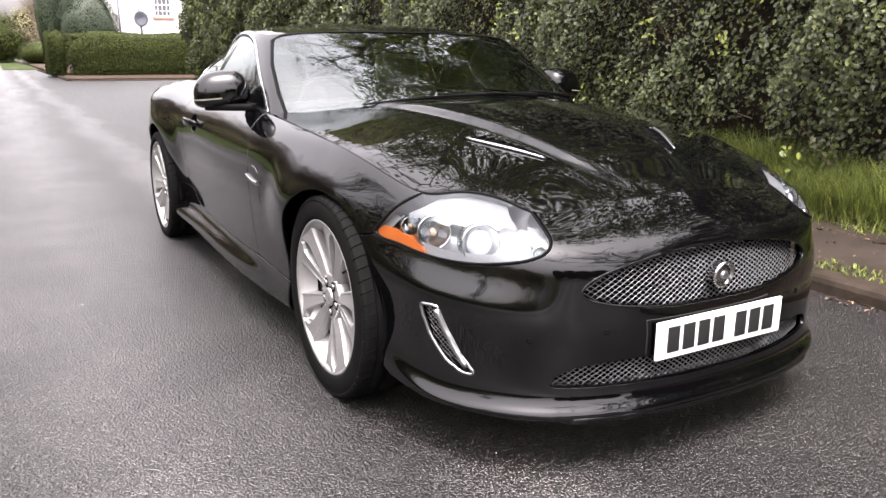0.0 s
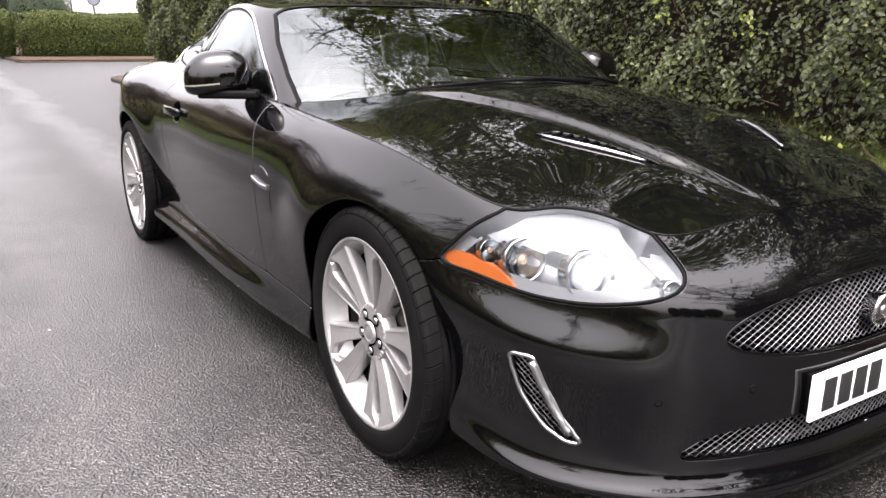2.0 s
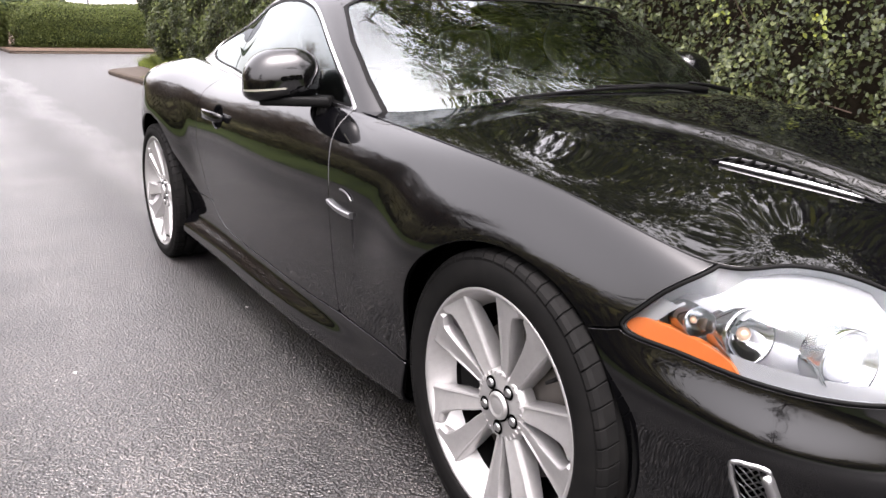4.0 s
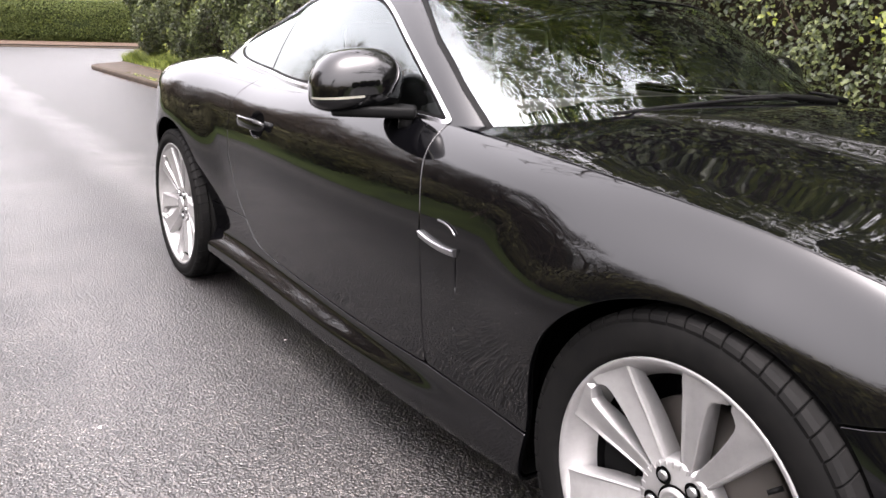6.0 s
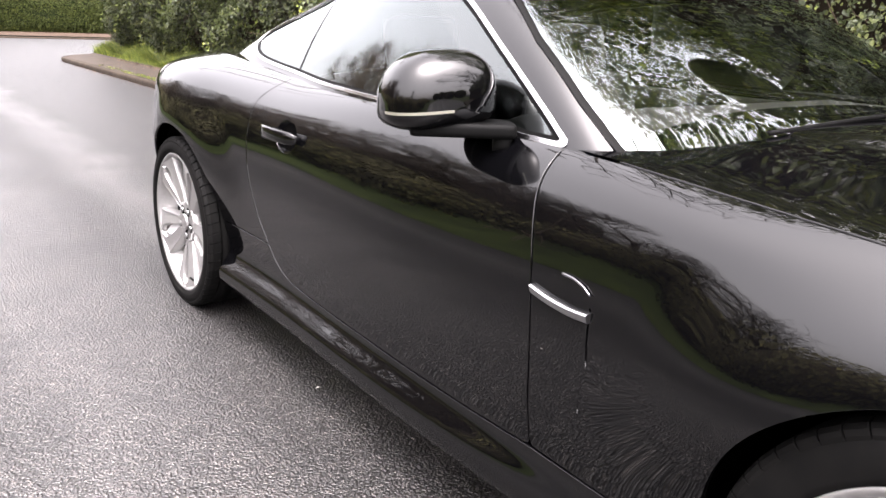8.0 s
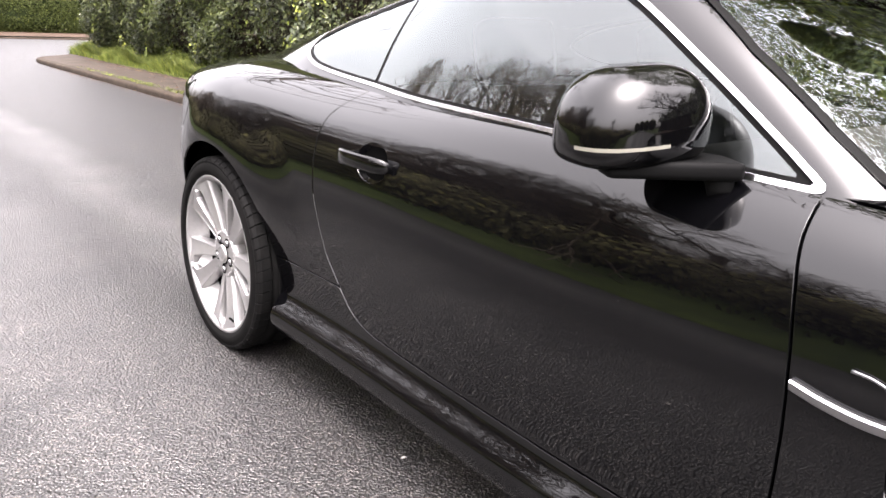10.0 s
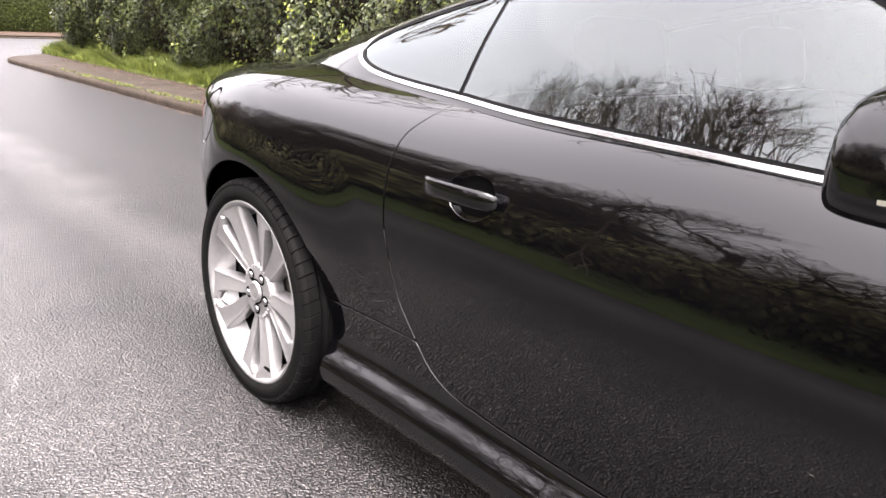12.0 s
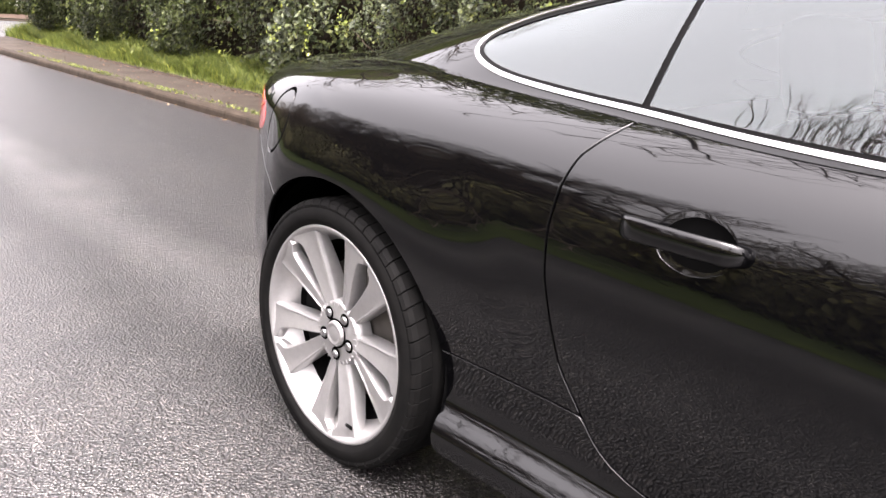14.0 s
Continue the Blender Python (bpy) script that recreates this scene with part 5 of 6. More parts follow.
def bank_sheet(name, x0, x1, material, parent, nx, label=""):
    ys = np.arange(-9.5, CORNER_Y + CORNER_R - 0.11, 0.35)
    xs = np.linspace(x0, x1, nx)
    v, f = [], []
    for y in ys:
        for x in xs:
            over = max(0.0, y - CORNER_Y)
            lo = KX + 0.12 + CORNER_R - math.sqrt(max(0.0, CORNER_R ** 2 - over ** 2)) if over > 0 else KX + 0.12
            v.append((max(x, lo + (x - x0) * 0.02), y, float(bank(x)) + 0.006 * math.sin(3.1 * y + 5 * x) * (x > 2.8)))
    n = len(xs)
    for j in range(len(ys) - 1):
        for i in range(n - 1):
            f.append((j * n + i, j * n + i + 1, (j + 1) * n + i + 1, (j + 1) * n + i))
    return raw(name, v, f, material, parent, label, smooth=True)


bank_sheet("paving", KX + 0.12, 2.80, PAVING, pave, 5)
verge = bank_sheet("verge", 2.80, 7.0, SOIL, None, 9)
tagged(verge, "bare earth bank with grass below the hedge", "verge", kind="structure")


# ---- leaves and grass ----
def quick_mesh(name, v, f, material, parent=None, kind="stuff"):
    me = bpy.data.meshes.new(name)
    k = f.shape[1]
    me.vertices.add(len(v))
    me.vertices.foreach_set("co", np.ascontiguousarray(v, np.float32).ravel())
    me.loops.add(f.size)
    me.loops.foreach_set("vertex_index", f.ravel().astype(np.int32))
    me.polygons.add(len(f))
    me.polygons.foreach_set("loop_start", np.arange(len(f), dtype=np.int32) * k)
    me.update(calc_edges=True)
    me.materials.append(material)
    ob = new(name, me)
    if parent:
        ob.parent = parent
    return tagged(ob, kind=kind)


def leaf_cloud(name, centres, normals, sizes, material, parent=None, width=0.62, seed=1, droop=0.6, spread=0.55):
    """Many small leaves, each folded along its midrib."""
    rng = np.random.default_rng(seed)
    n = len(centres)
    c = np.asarray(centres, float)
    nr = np.asarray(normals, float) + rng.normal(0, spread, (n, 3))
    nr /= np.linalg.norm(nr, axis=1, keepdims=True)
    t = rng.normal(0, 1, (n, 3)) + np.array([0, 0, -droop])
    t -= (t * nr).sum(1, keepdims=True) * nr
    t /= np.linalg.norm(t, axis=1, keepdims=True)
    b = np.cross(nr, t)
    s = np.asarray(sizes, float)[:, None]
    w = width * s * 0.5
    p = np.stack([c - t * s * 0.5, c - t * s * 0.12 + b * w + nr * s * 0.10, c + t * s * 0.18 + b * w * 0.8 + nr * s * 0.06, c + t * s * 0.5 - nr * s * 0.08,
                  c + t * s * 0.18 - b * w * 0.8 + nr * s * 0.06, c - t * s * 0.12 - b * w + nr * s * 0.10], 1)
    k = np.arange(n)[:, None] * 6
    f = np.concatenate([k + np.array([[0, 1, 2, 3]]), k + np.array([[0, 3, 4, 5]])], 1).reshape(-1, 4)
    return quick_mesh(name, p.reshape(-1, 3), f, material, parent)


def hedge_field(y, z):
    return (0.16 * np.sin(y * 2.1 + 1.3 * np.sin(z * 1.7)) + 0.12 * np.sin(y * 4.7 + z * 3.1 + 1) + 0.10 * np.sin(z * 5.3 + y * 1.9) + 0.07 * np.sin(y * 11 + z * 9) + 0.05 * np.sin(y * 17 - z * 13))


HEDGE_AT = np.array([3.6, 6, 0.30])


def hedge_cells(count, y0, y1, z0, z1, depth, size, seed, base_x, bare=2.3):
    rng = np.random.default_rng(seed)
    y, z = rng.uniform(y0, y1, count), rng.uniform(z0, z1, count)
    f = hedge_field(y, z)
    keep = rng.uniform(0, 1, count) < np.clip(0.82 + bare * f - 1.1 * np.clip(0.85 - z, 0, 1), 0.05, 1)
    y, z, f = y[keep], z[keep], f[keep]
    lean = np.interp(z, [0.2, 0.5, 0.9, 1.4, 2.5, 4.5], [0.45, 0.28, 0.06, 0.0, 0.05, 0.7])
    end = np.clip(y - 19.4, 0, 2) ** 1.5
    x = base_x + lean + end - 0.75 * f + rng.exponential(depth, len(y)) - 0.04
    s = size * rng.uniform(0.55, 1.35, len(y))
    n = np.stack([np.full(len(y), -1.0), 0.2 * rng.normal(0, 1, len(y)), np.full(len(y), 0.6)], 1)
    return np.stack([x, y, z], 1) - HEDGE_AT, n, s


HEDGE_X = 2.88
hedge = thing("hedge", "tall dense dark-green hedge with glossy leaves and fresh yellow shoots", "hedge", tuple(HEDGE_AT))
for args, nm, seed in (((92000, -4.0, 8.0, 0.36, 2.4, 0.10, 0.039, 11, HEDGE_X), "foliage", 1), ((48000, 8.0, 19.9, 0.34, 2.6, 0.12, 0.060, 12, HEDGE_X - 0.05), "foliage", 2),
                       ((36000, -12.0, 19.9, 2.3, 4.8, 0.25, 0.095, 13, HEDGE_X), "foliage", 3)):
    c, n, s = hedge_cells(*args)
    leaf_cloud(nm, c, n, s, LEAF, hedge, seed=seed)
# sprigs of fresh growth
rng = np.random.default_rng(5)
cc = []
for k in range(95):
    y, z = rng.uniform(-3, 18), rng.uniform(0.4, 2.4)
    x = HEDGE_X - 0.75 * hedge_field(y, z) - 0.08
    m = rng.integers(8, 26)
    cc.append(np.array([x, y, z]) + rng.normal(0, 0.05, (m, 3)) * np.array([0.5, 1, 1.4]))
cc = np.vstack(cc) - HEDGE_AT
leaf_cloud("young_growth", cc, np.tile([-1.0, -0.2, 0.5], (len(cc), 1)), 0.042 * rng.uniform(0.6, 1.3, len(cc)), LEAF_FRESH, hedge, seed=7)
# olive tone of the far end
c, n, s = hedge_cells(14000, 10.0, 19.9, 0.4, 2.6, 0.05, 0.055, 21, HEDGE_X - 0.10)
leaf_cloud("olive_foliage", c, n, s, OLIVE, hedge, seed=9)
# woody heart of the hedge: a sheet darkened to stand for inner shade
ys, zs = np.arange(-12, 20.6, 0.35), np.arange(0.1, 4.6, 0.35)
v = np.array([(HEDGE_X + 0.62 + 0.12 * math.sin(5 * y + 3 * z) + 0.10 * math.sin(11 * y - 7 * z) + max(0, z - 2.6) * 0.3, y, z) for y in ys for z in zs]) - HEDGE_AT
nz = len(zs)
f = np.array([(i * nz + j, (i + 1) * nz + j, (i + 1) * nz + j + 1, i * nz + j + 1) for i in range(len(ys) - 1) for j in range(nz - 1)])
HEART = two_tone("hedge_shade", 7, (0.012, 0.009, 0.006), (0.035, 0.026, 0.018), 0.95, 40, 0.02)
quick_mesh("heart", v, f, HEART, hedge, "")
bm = bmesh.new()
for k in range(260):
    y, z = rng.uniform(-3, 17), rng.uniform(0.25, 2.2)
    p = Vector((HEDGE_X + 0.25 + rng.uniform(-0.1, 0.3), y, z))
    d = Vector((rng.normal(-0.2, 0.4), rng.normal(0, 0.6), rng.normal(0.5, 0.5))).normalized()
    ln = rng.uniform(0.2, 0.6)
    tube(bm, [p, p + d * ln * 0.5 + Vector((0, 0, -0.03)), p + d * ln], [0.006, 0.004, 0.002], 4, cap=False)
q = mesh_ob("brushwood", bm, TWIG)
q.parent, q.location = hedge, Vector(-HEDGE_AT)
tagged(q, kind="stuff")


def blades(name, centres, heights, material, parent=None, seed=3, width=0.006, bend=0.5):
    """Curved grass blades, three points high."""
    rng = np.random.default_rng(seed)
    n = len(centres)
    a = rng.uniform(0, math.tau, n)
    d = np.stack([np.cos(a), np.sin(a), 0 * a], 1)
    lean = rng.normal(0, bend, (n, 2))
    h = np.asarray(heights)[:, None]
    tip = np.concatenate([lean * h, h], 1)
    mid = np.concatenate([lean * h * 0.3, h * 0.6], 1)
    w = width * rng.uniform(0.6, 1.5, (n, 1))
    c = np.asarray(centres)
    p = np.stack([c - d * w, c + d * w, c + mid + d * w * 0.75, c + mid - d * w * 0.75, c + tip], 1)
    k = np.arange(n)[:, None] * 5
    f = np.concatenate([k + np.array([[0, 1, 2]]), k + np.array([[0, 2, 3]]), k + np.array([[3, 2, 4]])], 1).reshape(-1, 3)
    return quick_mesh(name, p.reshape(-1, 3), f, material, parent)


def turf(name, x0, x1, y0, y1, count, hgt, seed, label, width=0.006, patch=0.0, bend=0.45):
    rng = np.random.default_rng(seed)
    x, y = rng.uniform(x0, x1, count), rng.uniform(y0, y1, count)
    keep = rng.uniform(-1, 1, count) < 1.0 - patch * (0.6 + 0.6 * np.sin(y * 1.7 + 2 * np.sin(0.6 * y)) + 0.4 * np.sin(y * 6.1))
    x, y = x[keep], y[keep]
    h = hgt * rng.uniform(0.35, 1.2, len(x)) * (0.75 + 0.4 * np.sin(y * 2.3 + 1) * np.sin(x * 5))
    ob = blades(name, np.stack([x, y, bank(x)], 1), np.abs(h) + 0.02, BLADE, seed=seed, width=width, bend=bend)
    return tagged(ob, label, "grass")


turf("verge_grass", 2.78, 3.35, -4.0, 9.0, 50000, 0.27, 31, "long bright-green grass growing below the hedge", 0.0024)
turf("verge_grass", 2.72, 3.35, 9.0, 20.2, 19000, 0.22, 32, "long bright-green grass growing below the hedge", 0.005)
turf("kerb_grass", 1.82, 2.00, -4.0, 6.0, 3600, 0.008, 33, "short mossy grass along the back of the kerb", 0.004, 0.9, 0.9)
turf("kerb_grass", 1.82, 1.98, 6.0, 16.0, 2000, 0.006, 34, "short mossy grass along the back of the kerb", 0.005, 1.2, 0.9)
turf("short_grass", 2.66, 2.92, -4.0, 18.0, 12000, 0.06, 35, "short yellowish grass at the pavement's edge", 0.004, 0.4, 0.8)
LITTER = leaf_material("leaf_litter", (0.035, 0.018, 0.010), (0.10, 0.055, 0.030), (0.24, 0.15, 0.09), 0.7)


def litter(name, x0, x1, y0, y1, count, seed, label, z=None):
    rng = np.random.default_rng(seed)
    x, y = x0 + (x1 - x0) * rng.beta(1.3, 1.3, count), rng.uniform(y0, y1, count)
    zz = (bank(x) if z is None else np.full(count, z)) + 0.006
    ob = leaf_cloud(name, np.stack([x, y, zz], 1), np.tile([0, 0, 1.0], (count, 1)), 0.026 * rng.uniform(0.4, 1.4, count), LITTER, seed=seed, droop=0, spread=0.25)
    return tagged(ob, label, "leaf litter")


litter("leaf_litter", 2.52, 2.85, -4, 18, 5000, 41, "brown fallen leaves along the back of the pavement")
litter("leaf_litter", 1.60, 1.70, -4, 17, 1100, 42, "brown leaf debris lying in the gutter", 0.0)
litter("leaf_litter", 1.95, 2.5, -4, 17, 500, 43, "scattered fallen leaves on the pavement")
rng = np.random.default_rng(8)
c = np.stack([rng.uniform(-4, 1.6, 70), rng.uniform(-2.5, 9, 70), np.full(70, 0.004)], 1)
tagged(leaf_cloud("road_specks", c, np.tile([0, 0, 1.0], (70, 1)), 0.014 * rng.uniform(0.4, 1.3, 70), simple("pale_speck", (0.45, 0.43, 0.40), 0.7), seed=4, droop=0, spread=0.15), "small pale petals scattered on the road", "petals")


# ---- trees ----
def grow(p, d, r, ln, depth, out, rng, droop=0.0, last=5):
    steps = 4 if depth < 2 else 3
    pts, rad = [p.copy()], [r]
    for k in range(steps):
        d = (d + Vector((rng.normal(0, 0.16), rng.normal(0, 0.16), rng.normal(0.03 - droop, 0.10)))).normalized()
        p = p + d * (ln / steps)
        pts.append(p.copy())
        rad.append(r * (1 - 0.32 * (k + 1) / steps))
    out.append((pts, rad, depth))
    if depth >= last or rad[-1] < 0.0035:
        return
    for k in range(4 if depth in (2, 3) else 3 if depth < 5 else 2):
        i = rng.integers(max(1, steps - 2), steps + 1)
        side = Vector((rng.normal(), rng.normal(), rng.normal(0.15, 0.5))).normalized()
        nd = (d * 0.75 + side * 0.75).normalized()
        grow(pts[i], nd, rad[i] * rng.uniform(0.60, 0.78), ln * rng.uniform(0.62, 0.85), depth + 1, out, rng, droop, last)


def bare_tree(seed, height, name="tree", at=(0, 0, 0), droop=0.0, lean=(0, 0), fine=6, thin=0.006):
    rng = np.random.default_rng(seed)
    t = thing(name, "leafless spreading tree with fine dark twigs", "tree", at, "bare roadside trees")
    out = []
    grow(Vector((0, 0, -0.1)), Vector((lean[0], lean[1], 1)).normalized(), height * 0.022, height * 0.34, 0, out, rng, droop, fine)
    for lo, hi, nm, sides in ((0, 1, "trunk", 8), (2, 9, "crown", 3)):
        bm = bmesh.new()
        for pts, rad, depth in out:
            if lo <= depth <= hi:
                tube(bm, pts, [max(q, thin) for q in rad], sides if depth < 2 else 4 if depth == 2 else 3, cap=False)
        o = part(nm, bm, BARK, t)
        if nm == "crown":
            tagged(o, kind="stuff")
    return t


base_trees = [bare_tree(101, 7.2, at=(-8.2, 5.8, 0.1)), bare_tree(102, 8.0, at=(-8.6, 8.6, 0.1)), bare_tree(103, 6.6, at=(-8.4, 10.6, 0.1))]
rng = np.random.default_rng(77)
spots = [(-8.3, 12.5), (-8.8, 16.5), (-8.5, 21.0), (-8.8, 24.5), (-9.0, 29), (-8.6, 26), (-8.9, 32), (-9.6, 7.2), (-9.8, 13.6), (-9.4, 11.6), (-9.7, 14.5), (-9.9, 19), (-9.5, 17.5), (-13.8, -9), (-5.5, 62), (-7.5, 74), (1.2, 80), (-3.5, 95), (3.2, 92), (-9, 52), (-2, 120), (0.4, 104)]
for k, (x, y) in enumerate(spots):
    b = base_trees[k % 3]
    m = pose(x, y, 0, 0, 0, float(rng.uniform(0, 360)))
    s = float(rng.uniform(0.85, 1.25)) * (1.30 if 14 < y < 36 else 1.0 if 9 < y < 14 else 0.8 if 5 < y < 9 else 1.0)
    t = copy_thing(b, m)
    t.scale = (s, s, s)
base_trees[1].scale = (0.85, 0.85, 0.8)
# many-stemmed leafless shrubs of the hedgerow across the road
def bare_shrub(seed, height, at):
    rng = np.random.default_rng(seed)
    t = thing("hedgerow_shrub", "leafless brown many-stemmed shrub of the hedgerow", "shrub", at, "hedgerow shrubs")
    out = []
    for k in range(7):
        d = Vector((rng.normal(0, 0.45), rng.normal(0, 0.55), 1)).normalized()
        grow(Vector((rng.normal(0, 0.15), rng.normal(0, 0.3), -0.05)), d, height * 0.011, height * 0.36, 1, out, rng)
    bm = bmesh.new()
    for pts, rad, depth in out:
        tube(bm, pts, [max(q, 0.006) for q in rad], 4 if depth < 3 else 3, cap=False)
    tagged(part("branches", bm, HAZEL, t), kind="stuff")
    return t


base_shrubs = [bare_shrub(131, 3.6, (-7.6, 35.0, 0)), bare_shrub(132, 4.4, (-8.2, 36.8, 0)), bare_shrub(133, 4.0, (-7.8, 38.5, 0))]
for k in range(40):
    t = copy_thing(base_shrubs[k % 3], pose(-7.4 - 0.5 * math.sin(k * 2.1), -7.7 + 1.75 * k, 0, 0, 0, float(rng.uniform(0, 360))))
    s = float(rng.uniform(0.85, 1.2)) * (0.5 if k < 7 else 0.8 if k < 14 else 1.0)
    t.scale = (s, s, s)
v = [(x, y, z) for y in np.arange(-60, 262, 4.0) for x, z in ((ROAD_L, 0.004), (ROAD_L - 0.15, 0.05), (-5.0, 0.03), (-6.0, 0.07), (-8.5, 0.2), (-12.0, -0.06))]
f = [(j * 6 + i + 1, j * 6 + i, (j + 1) * 6 + i, (j + 1) * 6 + i + 1) for j in range(80) for i in range(5)]
tagged(raw("opposite_verge", v, f, GROUND, smooth=True), "bright green grass verge across the road", "verge", kind="structure")
over = bare_tree(110, 14.0, at=(6.0, 10.6, 0.3), droop=0.02, lean=(-0.16, -0.25), fine=6, thin=0.014)
copy_thing(over, pose(5.4, -8.0, 0.3, 0, 0, -25))


def bush(name, at, size, count, leaf, material, label, cat="bush", seed=1, square=0.0, dark=HEART, ragged=0.035, core=0.90, clump=None):
    """A leafy mass: a core, darkened by default for inner shade, with leaves over its uneven surface."""
    rng = np.random.default_rng(seed)
    t = thing(name, label, cat, at, name.replace("_", " "))
    d = rng.normal(0, 1, (count, 3))
    d /= np.linalg.norm(d, axis=1, keepdims=True)
    if square:
        area = np.array([size[1] * size[2], size[0] * size[2], size[0] * size[1]])
        face = rng.choice(3, count, p=area / area.sum())
        e = rng.uniform(-1, 1, (count, 3))
        e[np.arange(count), face] = np.sign(e[np.arange(count), face])
        d = e * square + (1 - square) * e / np.linalg.norm(e, axis=1, keepdims=True)
    r = 1 + 0.07 * np.sin(d[:, 0] * 6 + seed) + 0.07 * np.sin(d[:, 1] * 7 + d[:, 2] * 5) + rng.normal(0, ragged, count)
    sz = np.array(size)
    p = d * r[:, None] * sz + np.array([0, 0, sz[2]])
    p[:, 2] = np.maximum(p[:, 2], 0.04)
    if clump is not None:
        q = p * 4.2 + seed
        f = np.sin(q[:, 0] + 1.3 * np.sin(q[:, 1])) + np.sin(1.1 * q[:, 1] + 1.2 * np.sin(q[:, 2])) + np.sin(0.9 * q[:, 2] + 1.4 * np.sin(1.2 * q[:, 0])) + rng.normal(0, 0.35, count)
        p, d = p[f > clump], d[f > clump]
    leaf_cloud("foliage", p, d / sz, leaf * rng.uniform(0.6, 1.3, len(p)), material, t, seed=seed)
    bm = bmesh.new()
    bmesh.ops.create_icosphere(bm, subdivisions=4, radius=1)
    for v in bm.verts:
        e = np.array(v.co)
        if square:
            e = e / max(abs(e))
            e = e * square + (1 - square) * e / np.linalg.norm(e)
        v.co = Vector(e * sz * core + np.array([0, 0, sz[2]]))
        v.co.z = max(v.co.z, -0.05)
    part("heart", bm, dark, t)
    return t


SCRUB = leaf_material("scrub_leaf", (0.080, 0.072, 0.036), (0.16, 0.148, 0.072), (0.25, 0.24, 0.12), 0.8, 0.2)
SCRUB_HEART = two_tone("scrub_heart", 9, (0.05, 0.04, 0.025), (0.15, 0.125, 0.08), 0.95, 40, 0.05)
DIM_GREEN = leaf_material("yew_leaf", (0.012, 0.022, 0.010), (0.025, 0.042, 0.016), (0.045, 0.07, 0.025), 0.55)
# scrubby hedge bank across the road, behind the walk
for k, y in enumerate(list(np.arange(-14, 34, 3.2)) + list(np.arange(34.5, 112, 5.5))):
    bush("roadside_scrub", (-6.9 - 0.3 * math.sin(k * 2.3), float(y), -0.6 if y < 34 else 0.05), (1.45, 2.2 if y < 34 else 3.1, (1.0 if y < 34 else 1.4) + 0.18 * math.sin(k * 1.7)), 7000 if y < 34 else 3200, 0.12 if y < 34 else 0.2, SCRUB, "brown twiggy scrub along the far verge", seed=200 + k, ragged=0.16, dark=SCRUB_HEART, core=0.78)
bush("evergreen", (-10.6, 10.2, 0), (1.5, 1.8, 2.2), 5000, 0.16, DIM_GREEN, "dense dark evergreen shrub across the road", seed=261, ragged=0.10)
HOLLY = leaf_material("holly_leaf", (0.046, 0.060, 0.015), (0.10, 0.122, 0.028), (0.18, 0.20, 0.05), 0.6, 0.2)
glow_through(HOLLY, 0.5)
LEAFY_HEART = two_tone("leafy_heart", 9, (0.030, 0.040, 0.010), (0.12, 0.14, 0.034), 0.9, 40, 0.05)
# ivy-clad evergreens rising behind the hedge
for k, (x, y, sx, sy, h) in enumerate(((5.2, -4.2, 1.5, 2.2, 2.8), (4.6, 1.3, 3.5, 2.9, 3.3), (5.2, 6.0, 2.6, 2.9, 3.4), (5.6, 10.8, 1.8, 2.8, 3.5), (5.3, 15.0, 1.9, 2.2, 5.0), (5.8, -8.5, 1.8, 2.6, 2.9))):
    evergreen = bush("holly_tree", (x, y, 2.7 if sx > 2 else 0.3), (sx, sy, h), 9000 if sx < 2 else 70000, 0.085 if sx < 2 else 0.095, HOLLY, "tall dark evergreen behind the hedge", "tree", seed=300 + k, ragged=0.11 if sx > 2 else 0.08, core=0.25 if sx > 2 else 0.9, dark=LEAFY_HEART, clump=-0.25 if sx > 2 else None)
    if sx > 2:
        bm = bmesh.new()
        tube(bm, [(0.3, 0, -2.6), (0.25, 0.1, -1.0), (0.1, 0, 1.2)], [0.26, 0.2, 0.14], 10)
        part("trunk", bm, BARK, evergreen)

# unseen evergreens added behind the walk, blocking low sky from road and bumper
for k, (x, y, sx, h) in enumerate(((-5.6, -34, 2.6, 3.6), (-1.6, -36, 2.4, 4.2), (2.2, -35, 2.5, 3.9), (6.0, -33, 2.6, 3.8))):
    bush("evergreen", (x, y, 0), (sx, 2.0, h), 7000, 0.20, HOLLY, "dense dark evergreen added out of view to block low sky", "tree", seed=330 + k, ragged=0.10)

# ---- far corner: privet hedge, clipped yews, white house ----
far_kerb = thing("far_pavement", "kerb stones and earth strip across the side road", "pavement", kind="structure")
for k in range(13):
    kerb_stone((0.9 + (k + 1) * 0.915, FAR_Y), (0.9 + k * 0.915, FAR_Y), far_kerb, top=0.055)
for k in range(10):
    kerb_stone((0.9 - 0.02 * k, FAR_Y + 0.1 + (k + 1) * 2.0), (0.9 - 0.02 * (k - 1) - 0.02, FAR_Y + 0.1 + k * 2.0), far_kerb)
raw("earth_strip", [(0.9, FAR_Y + 0.1, 0.10), (60, FAR_Y + 0.1, 0.10), (60, FAR_Y + 60, 0.12), (0.9, FAR_Y + 60, 0.12)], [(0, 1, 2, 3)], SOIL, far_kerb)
# core tones: leaf greens darkened to stand for the shade inside the foliage
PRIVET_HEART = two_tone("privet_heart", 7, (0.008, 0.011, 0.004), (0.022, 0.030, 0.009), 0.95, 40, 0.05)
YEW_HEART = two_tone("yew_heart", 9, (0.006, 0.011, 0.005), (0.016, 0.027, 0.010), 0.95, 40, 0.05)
bush("privet_hedge", (4.4, 37.6, 0.1), (3.25, 0.75, 0.93), 42000, 0.07, OLIVE, "clipped yellow-green privet hedge", "hedge", 400, 0.75, PRIVET_HEART)
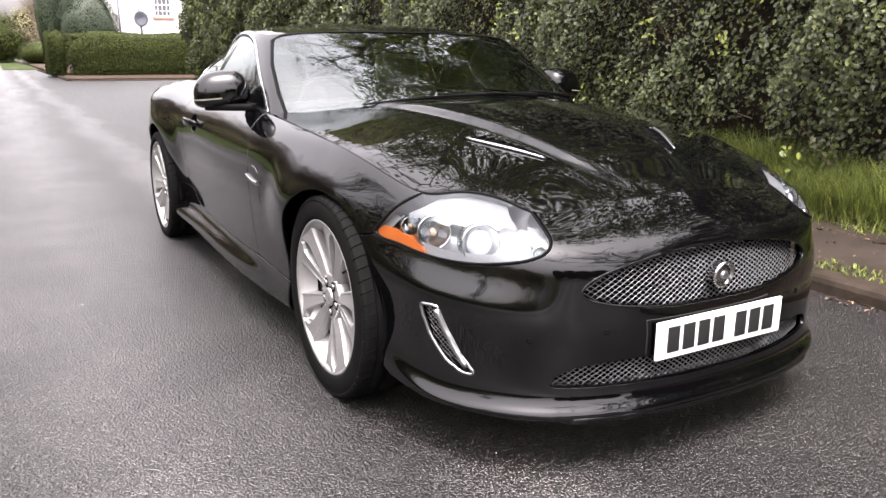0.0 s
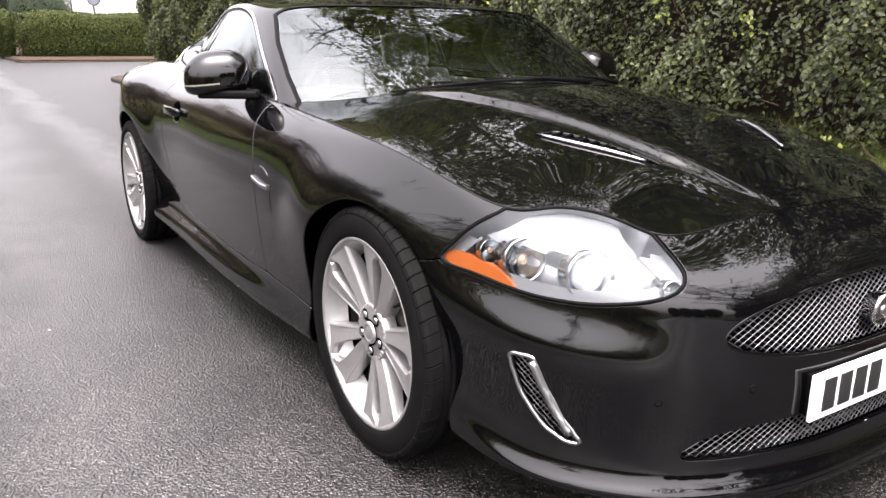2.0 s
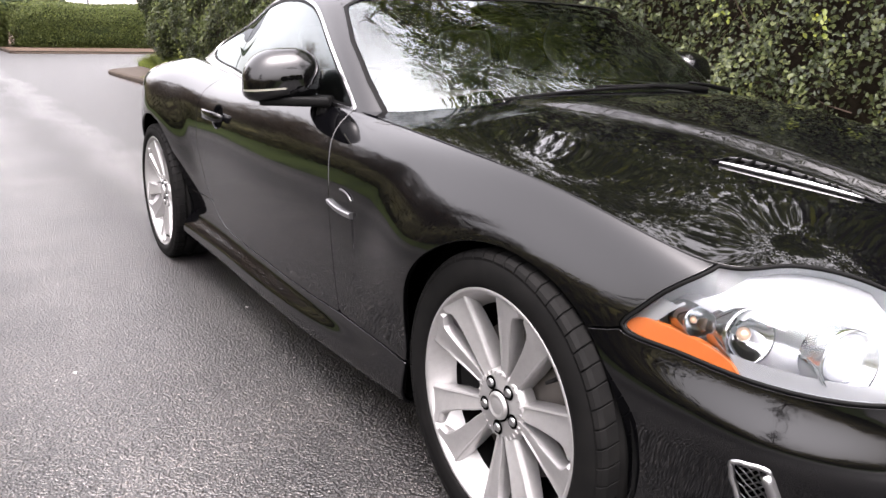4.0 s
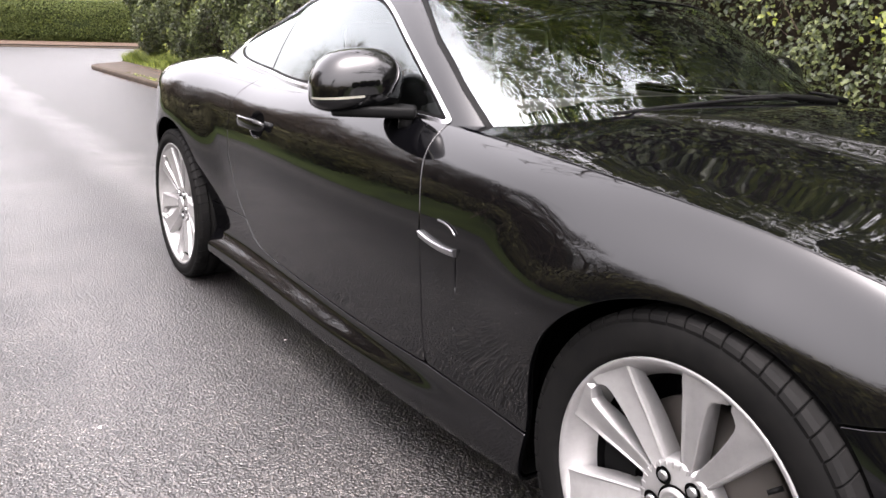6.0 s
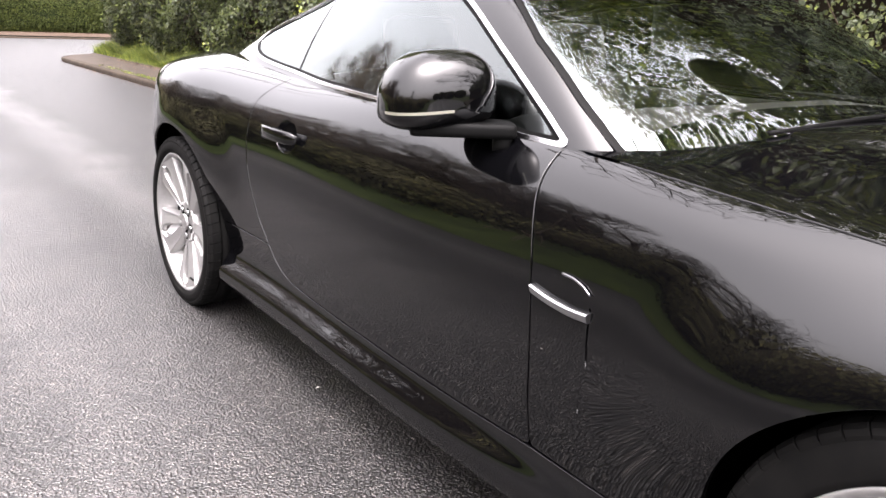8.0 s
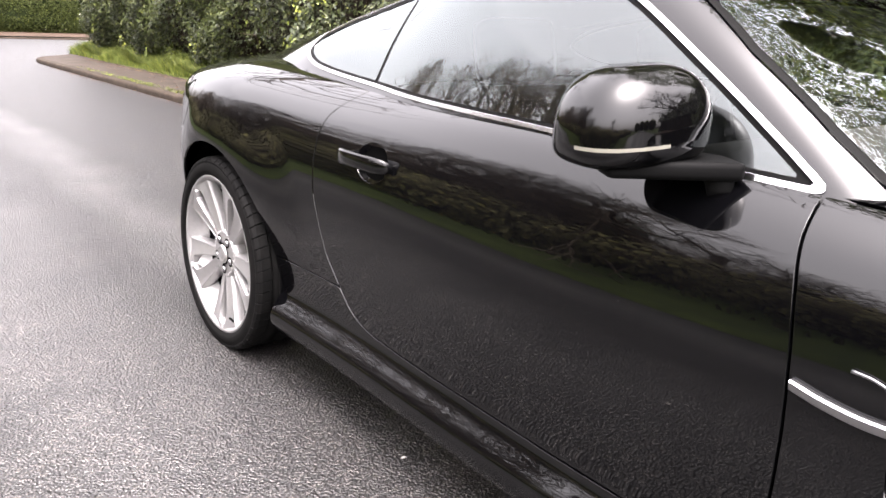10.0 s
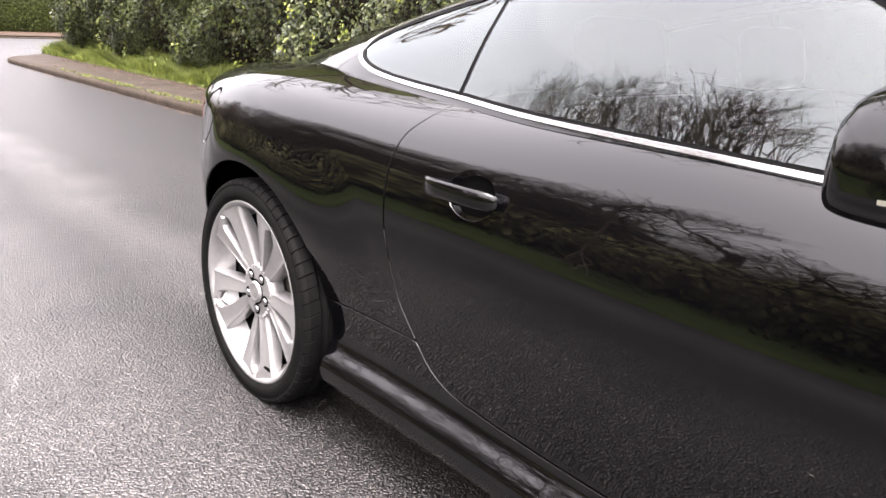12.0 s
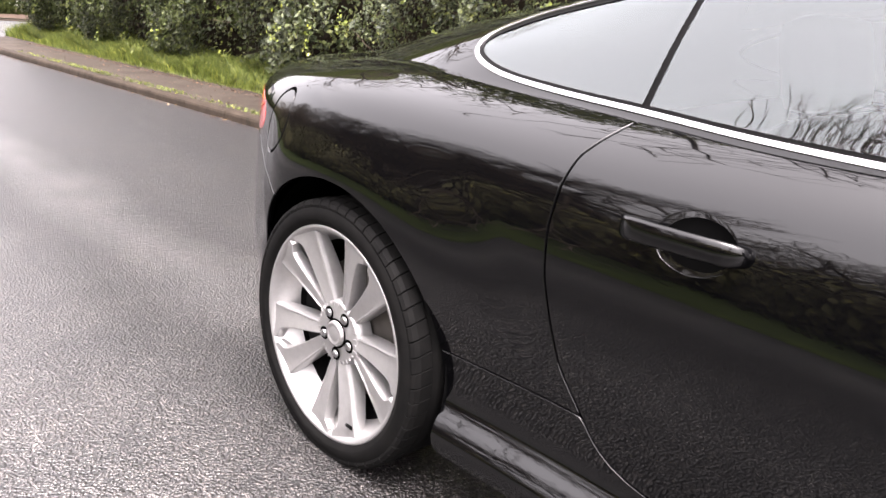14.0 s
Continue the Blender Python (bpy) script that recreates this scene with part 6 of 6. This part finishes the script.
bush("privet_hedge", (10.2, 37.8, 0.1), (2.6, 0.75, 0.95), 9000, 0.10, OLIVE, "clipped yellow-green privet hedge", "hedge", 401, 0.75, PRIVET_HEART)
bush("privet_hedge", (0.85, 38.6, 0.1), (0.42, 1.2, 0.95), 14000, 0.07, OLIVE, "narrow clipped privet hedge", "hedge", 402, 0.6, PRIVET_HEART)
bush("clipped_yew", (2.55, 40.0, 0.1), (1.25, 1.2, 2.05), 26000, 0.08, DIM_GREEN, "round clipped yew above the hedge", "topiary", 403, 0.0, YEW_HEART)
bush("clipped_yew", (1.0, 41.5, 0.1), (0.62, 0.62, 3.2), 18000, 0.08, DIM_GREEN, "tall dark column of clipped yew", "topiary", 404, 0.0, YEW_HEART)
strip("far_verge", -1.2, 0.85, FAR_Y + 22, 150, 0.03, GROUND, 4, "mown grass verge along the far road", "verge")
bush("laurel_hedge", (3.75, 19.3, 0.25), (0.95, 0.85, 1.9), 16000, 0.07, OLIVE, "rounded leafy end of the roadside hedge", "hedge", 405, 0.3)
for k, (x, y, sx, sz) in enumerate(((-1.5, 88, 3.0, 2.2), (-7, 66, 2.5, 1.5), (2.5, 76, 1.8, 1.0), (3.5, 100, 4, 3.0), (-7.5, 100, 3, 2.5))):
    bush("far_scrub", (x, y, 0), (sx, 2.0, sz), 9000, 0.22, SCRUB if k % 2 else OLIVE, "olive-brown scrub beside the far road", seed=420 + k, ragged=0.10)

house = thing("house", "white rendered house with small-paned sash windows", "house", (12, 58, 0))


def house_box(name, size, at, material, bev=0.0, smooth=False):
    bm = bmesh.new()
    box(bm, size, at, bev)
    return part(name, bm, material, house, smooth=smooth)


wall_m = RENDER_WALL
WX0, WX1, WZ0, WZ1 = 8.45, 9.60, 3.55, 5.15
hx0, hx1, hz = 5.7, 18.0, 6.2
for x0, x1, z0, z1 in ((hx0, WX0, 0, hz), (WX1, hx1, 0, hz), (WX0, WX1, 0, WZ0), (WX0, WX1, WZ1, hz)):
    house_box("wall", (x1 - x0, 0.3, z1 - z0), ((x0 + x1) / 2 - 12, -1.85, (z0 + z1) / 2), wall_m)
house_box("wall", (0.3, 7.7, hz), (hx0 - 12 + 0.15, 2.15, hz / 2), wall_m)
house_box("wall", (0.3, 7.7, hz), (hx1 - 12 - 0.15, 2.15, hz / 2), wall_m)
house_box("wall", (hx1 - hx0, 0.3, hz), ((hx0 + hx1) / 2 - 12, 6.15, hz / 2), wall_m)
SLATE = two_tone("slate", 3, (0.05, 0.05, 0.055), (0.10, 0.10, 0.105), 0.6)
bm = bmesh.new()
x0, x1 = hx0 - 12 - 0.3, hx1 - 12 + 0.3
vs = [bm.verts.new(p) for p in ((x0, -2.3, hz - 0.05), (x1, -2.3, hz - 0.05), (x1, 6.6, hz - 0.05), (x0, 6.6, hz - 0.05), (x0, 2.15, hz + 3.2), (x1, 2.15, hz + 3.2))]
for q in ((0, 1, 5, 4), (2, 3, 4, 5), (0, 4, 3), (1, 2, 5), (3, 2, 1, 0)):
    bm.faces.new([vs[i] for i in q])
part("roof", bm, SLATE, house, smooth=False)
WHITE = simple("white_paint", (0.78, 0.77, 0.75), 0.5)
win = house_box("window", (WX1 - WX0, 0.06, 0.08), ((WX0 + WX1) / 2 - 12, -1.80, WZ1 - 0.04), WHITE)
for nm, size, at in [("window_frame", (0.07, 0.08, WZ1 - WZ0), (WX0 + 0.035, (WZ0 + WZ1) / 2)), ("window_frame", (0.07, 0.08, WZ1 - WZ0), (WX1 - 0.035, (WZ0 + WZ1) / 2)), ("window_frame", (WX1 - WX0, 0.08, 0.08), ((WX0 + WX1) / 2, WZ0 + 0.04)),
                     ("meeting_rail", (WX1 - WX0, 0.08, 0.06), ((WX0 + WX1) / 2, (WZ0 + WZ1) / 2))] + [("glazing_bar", (0.03, 0.05, WZ1 - WZ0), (WX0 + (WX1 - WX0) * k / 4, (WZ0 + WZ1) / 2)) for k in (1, 2, 3)] + [("glazing_bar", (WX1 - WX0, 0.05, 0.03), ((WX0 + WX1) / 2, WZ0 + (WZ1 - WZ0) * k / 4)) for k in (1, 3)]:
    ob = house_box(nm, size, (at[0] - 12, -1.80, at[1]), WHITE)
    ob.parent = win
for i in range(4):
    for j in range(4):
        w4, h4 = (WX1 - WX0) / 4, (WZ1 - WZ0) / 4
        ob = house_box("pane", (w4 - 0.03, 0.01, h4 - 0.03), (WX0 + (i + 0.5) * w4 - 12, -1.76, WZ0 + (j + 0.5) * h4), simple("far_pane", (0.10, 0.11, 0.12), 0.08, coat=1.0) if i + j == 0 else bpy.data.materials["far_pane"])
        ob.parent = win
ob = house_box("window_sill", (WX1 - WX0 + 0.3, 0.16, 0.14), ((WX0 + WX1) / 2 - 12, -2.05, WZ0 - 0.10), two_tone("tile_sill", 4, (0.30, 0.16, 0.12), (0.42, 0.25, 0.19), 0.8))
ob.parent = win
# satellite dish and its pole on the wall
GREY = simple("grey_metal", (0.07, 0.075, 0.09), 0.6)
dish = thing("satellite_dish", "grey satellite dish on a pole by the white wall", "satellite dish", (7.35, 55.6, 0))
bm = bmesh.new()
lathe(bm, [(0.0, 0.0), (0.03, 0.2), (0.09, 0.38), (0.17, 0.52), (0.18, 0.52), (0.10, 0.37), (0.02, 0.0)], 24)
bm.transform(pose(0, -0.2, 3.35, 0, 0, -70))
part("dish", bm, GREY, dish)
bm = bmesh.new()
tube(bm, [(0.1, 0, 0), (0.1, 0, 2.6), (0.0, -0.05, 3.3), (0.0, 0.0, 4.3)], 0.06, 8)
part("pole", bm, GREY, dish)
bm = bmesh.new()
tube(bm, [(-1.2, 0.1, 0), (-1.3, 0.1, 5.5)], 0.06, 8)
part("drainpipe", bm, GREY, dish)
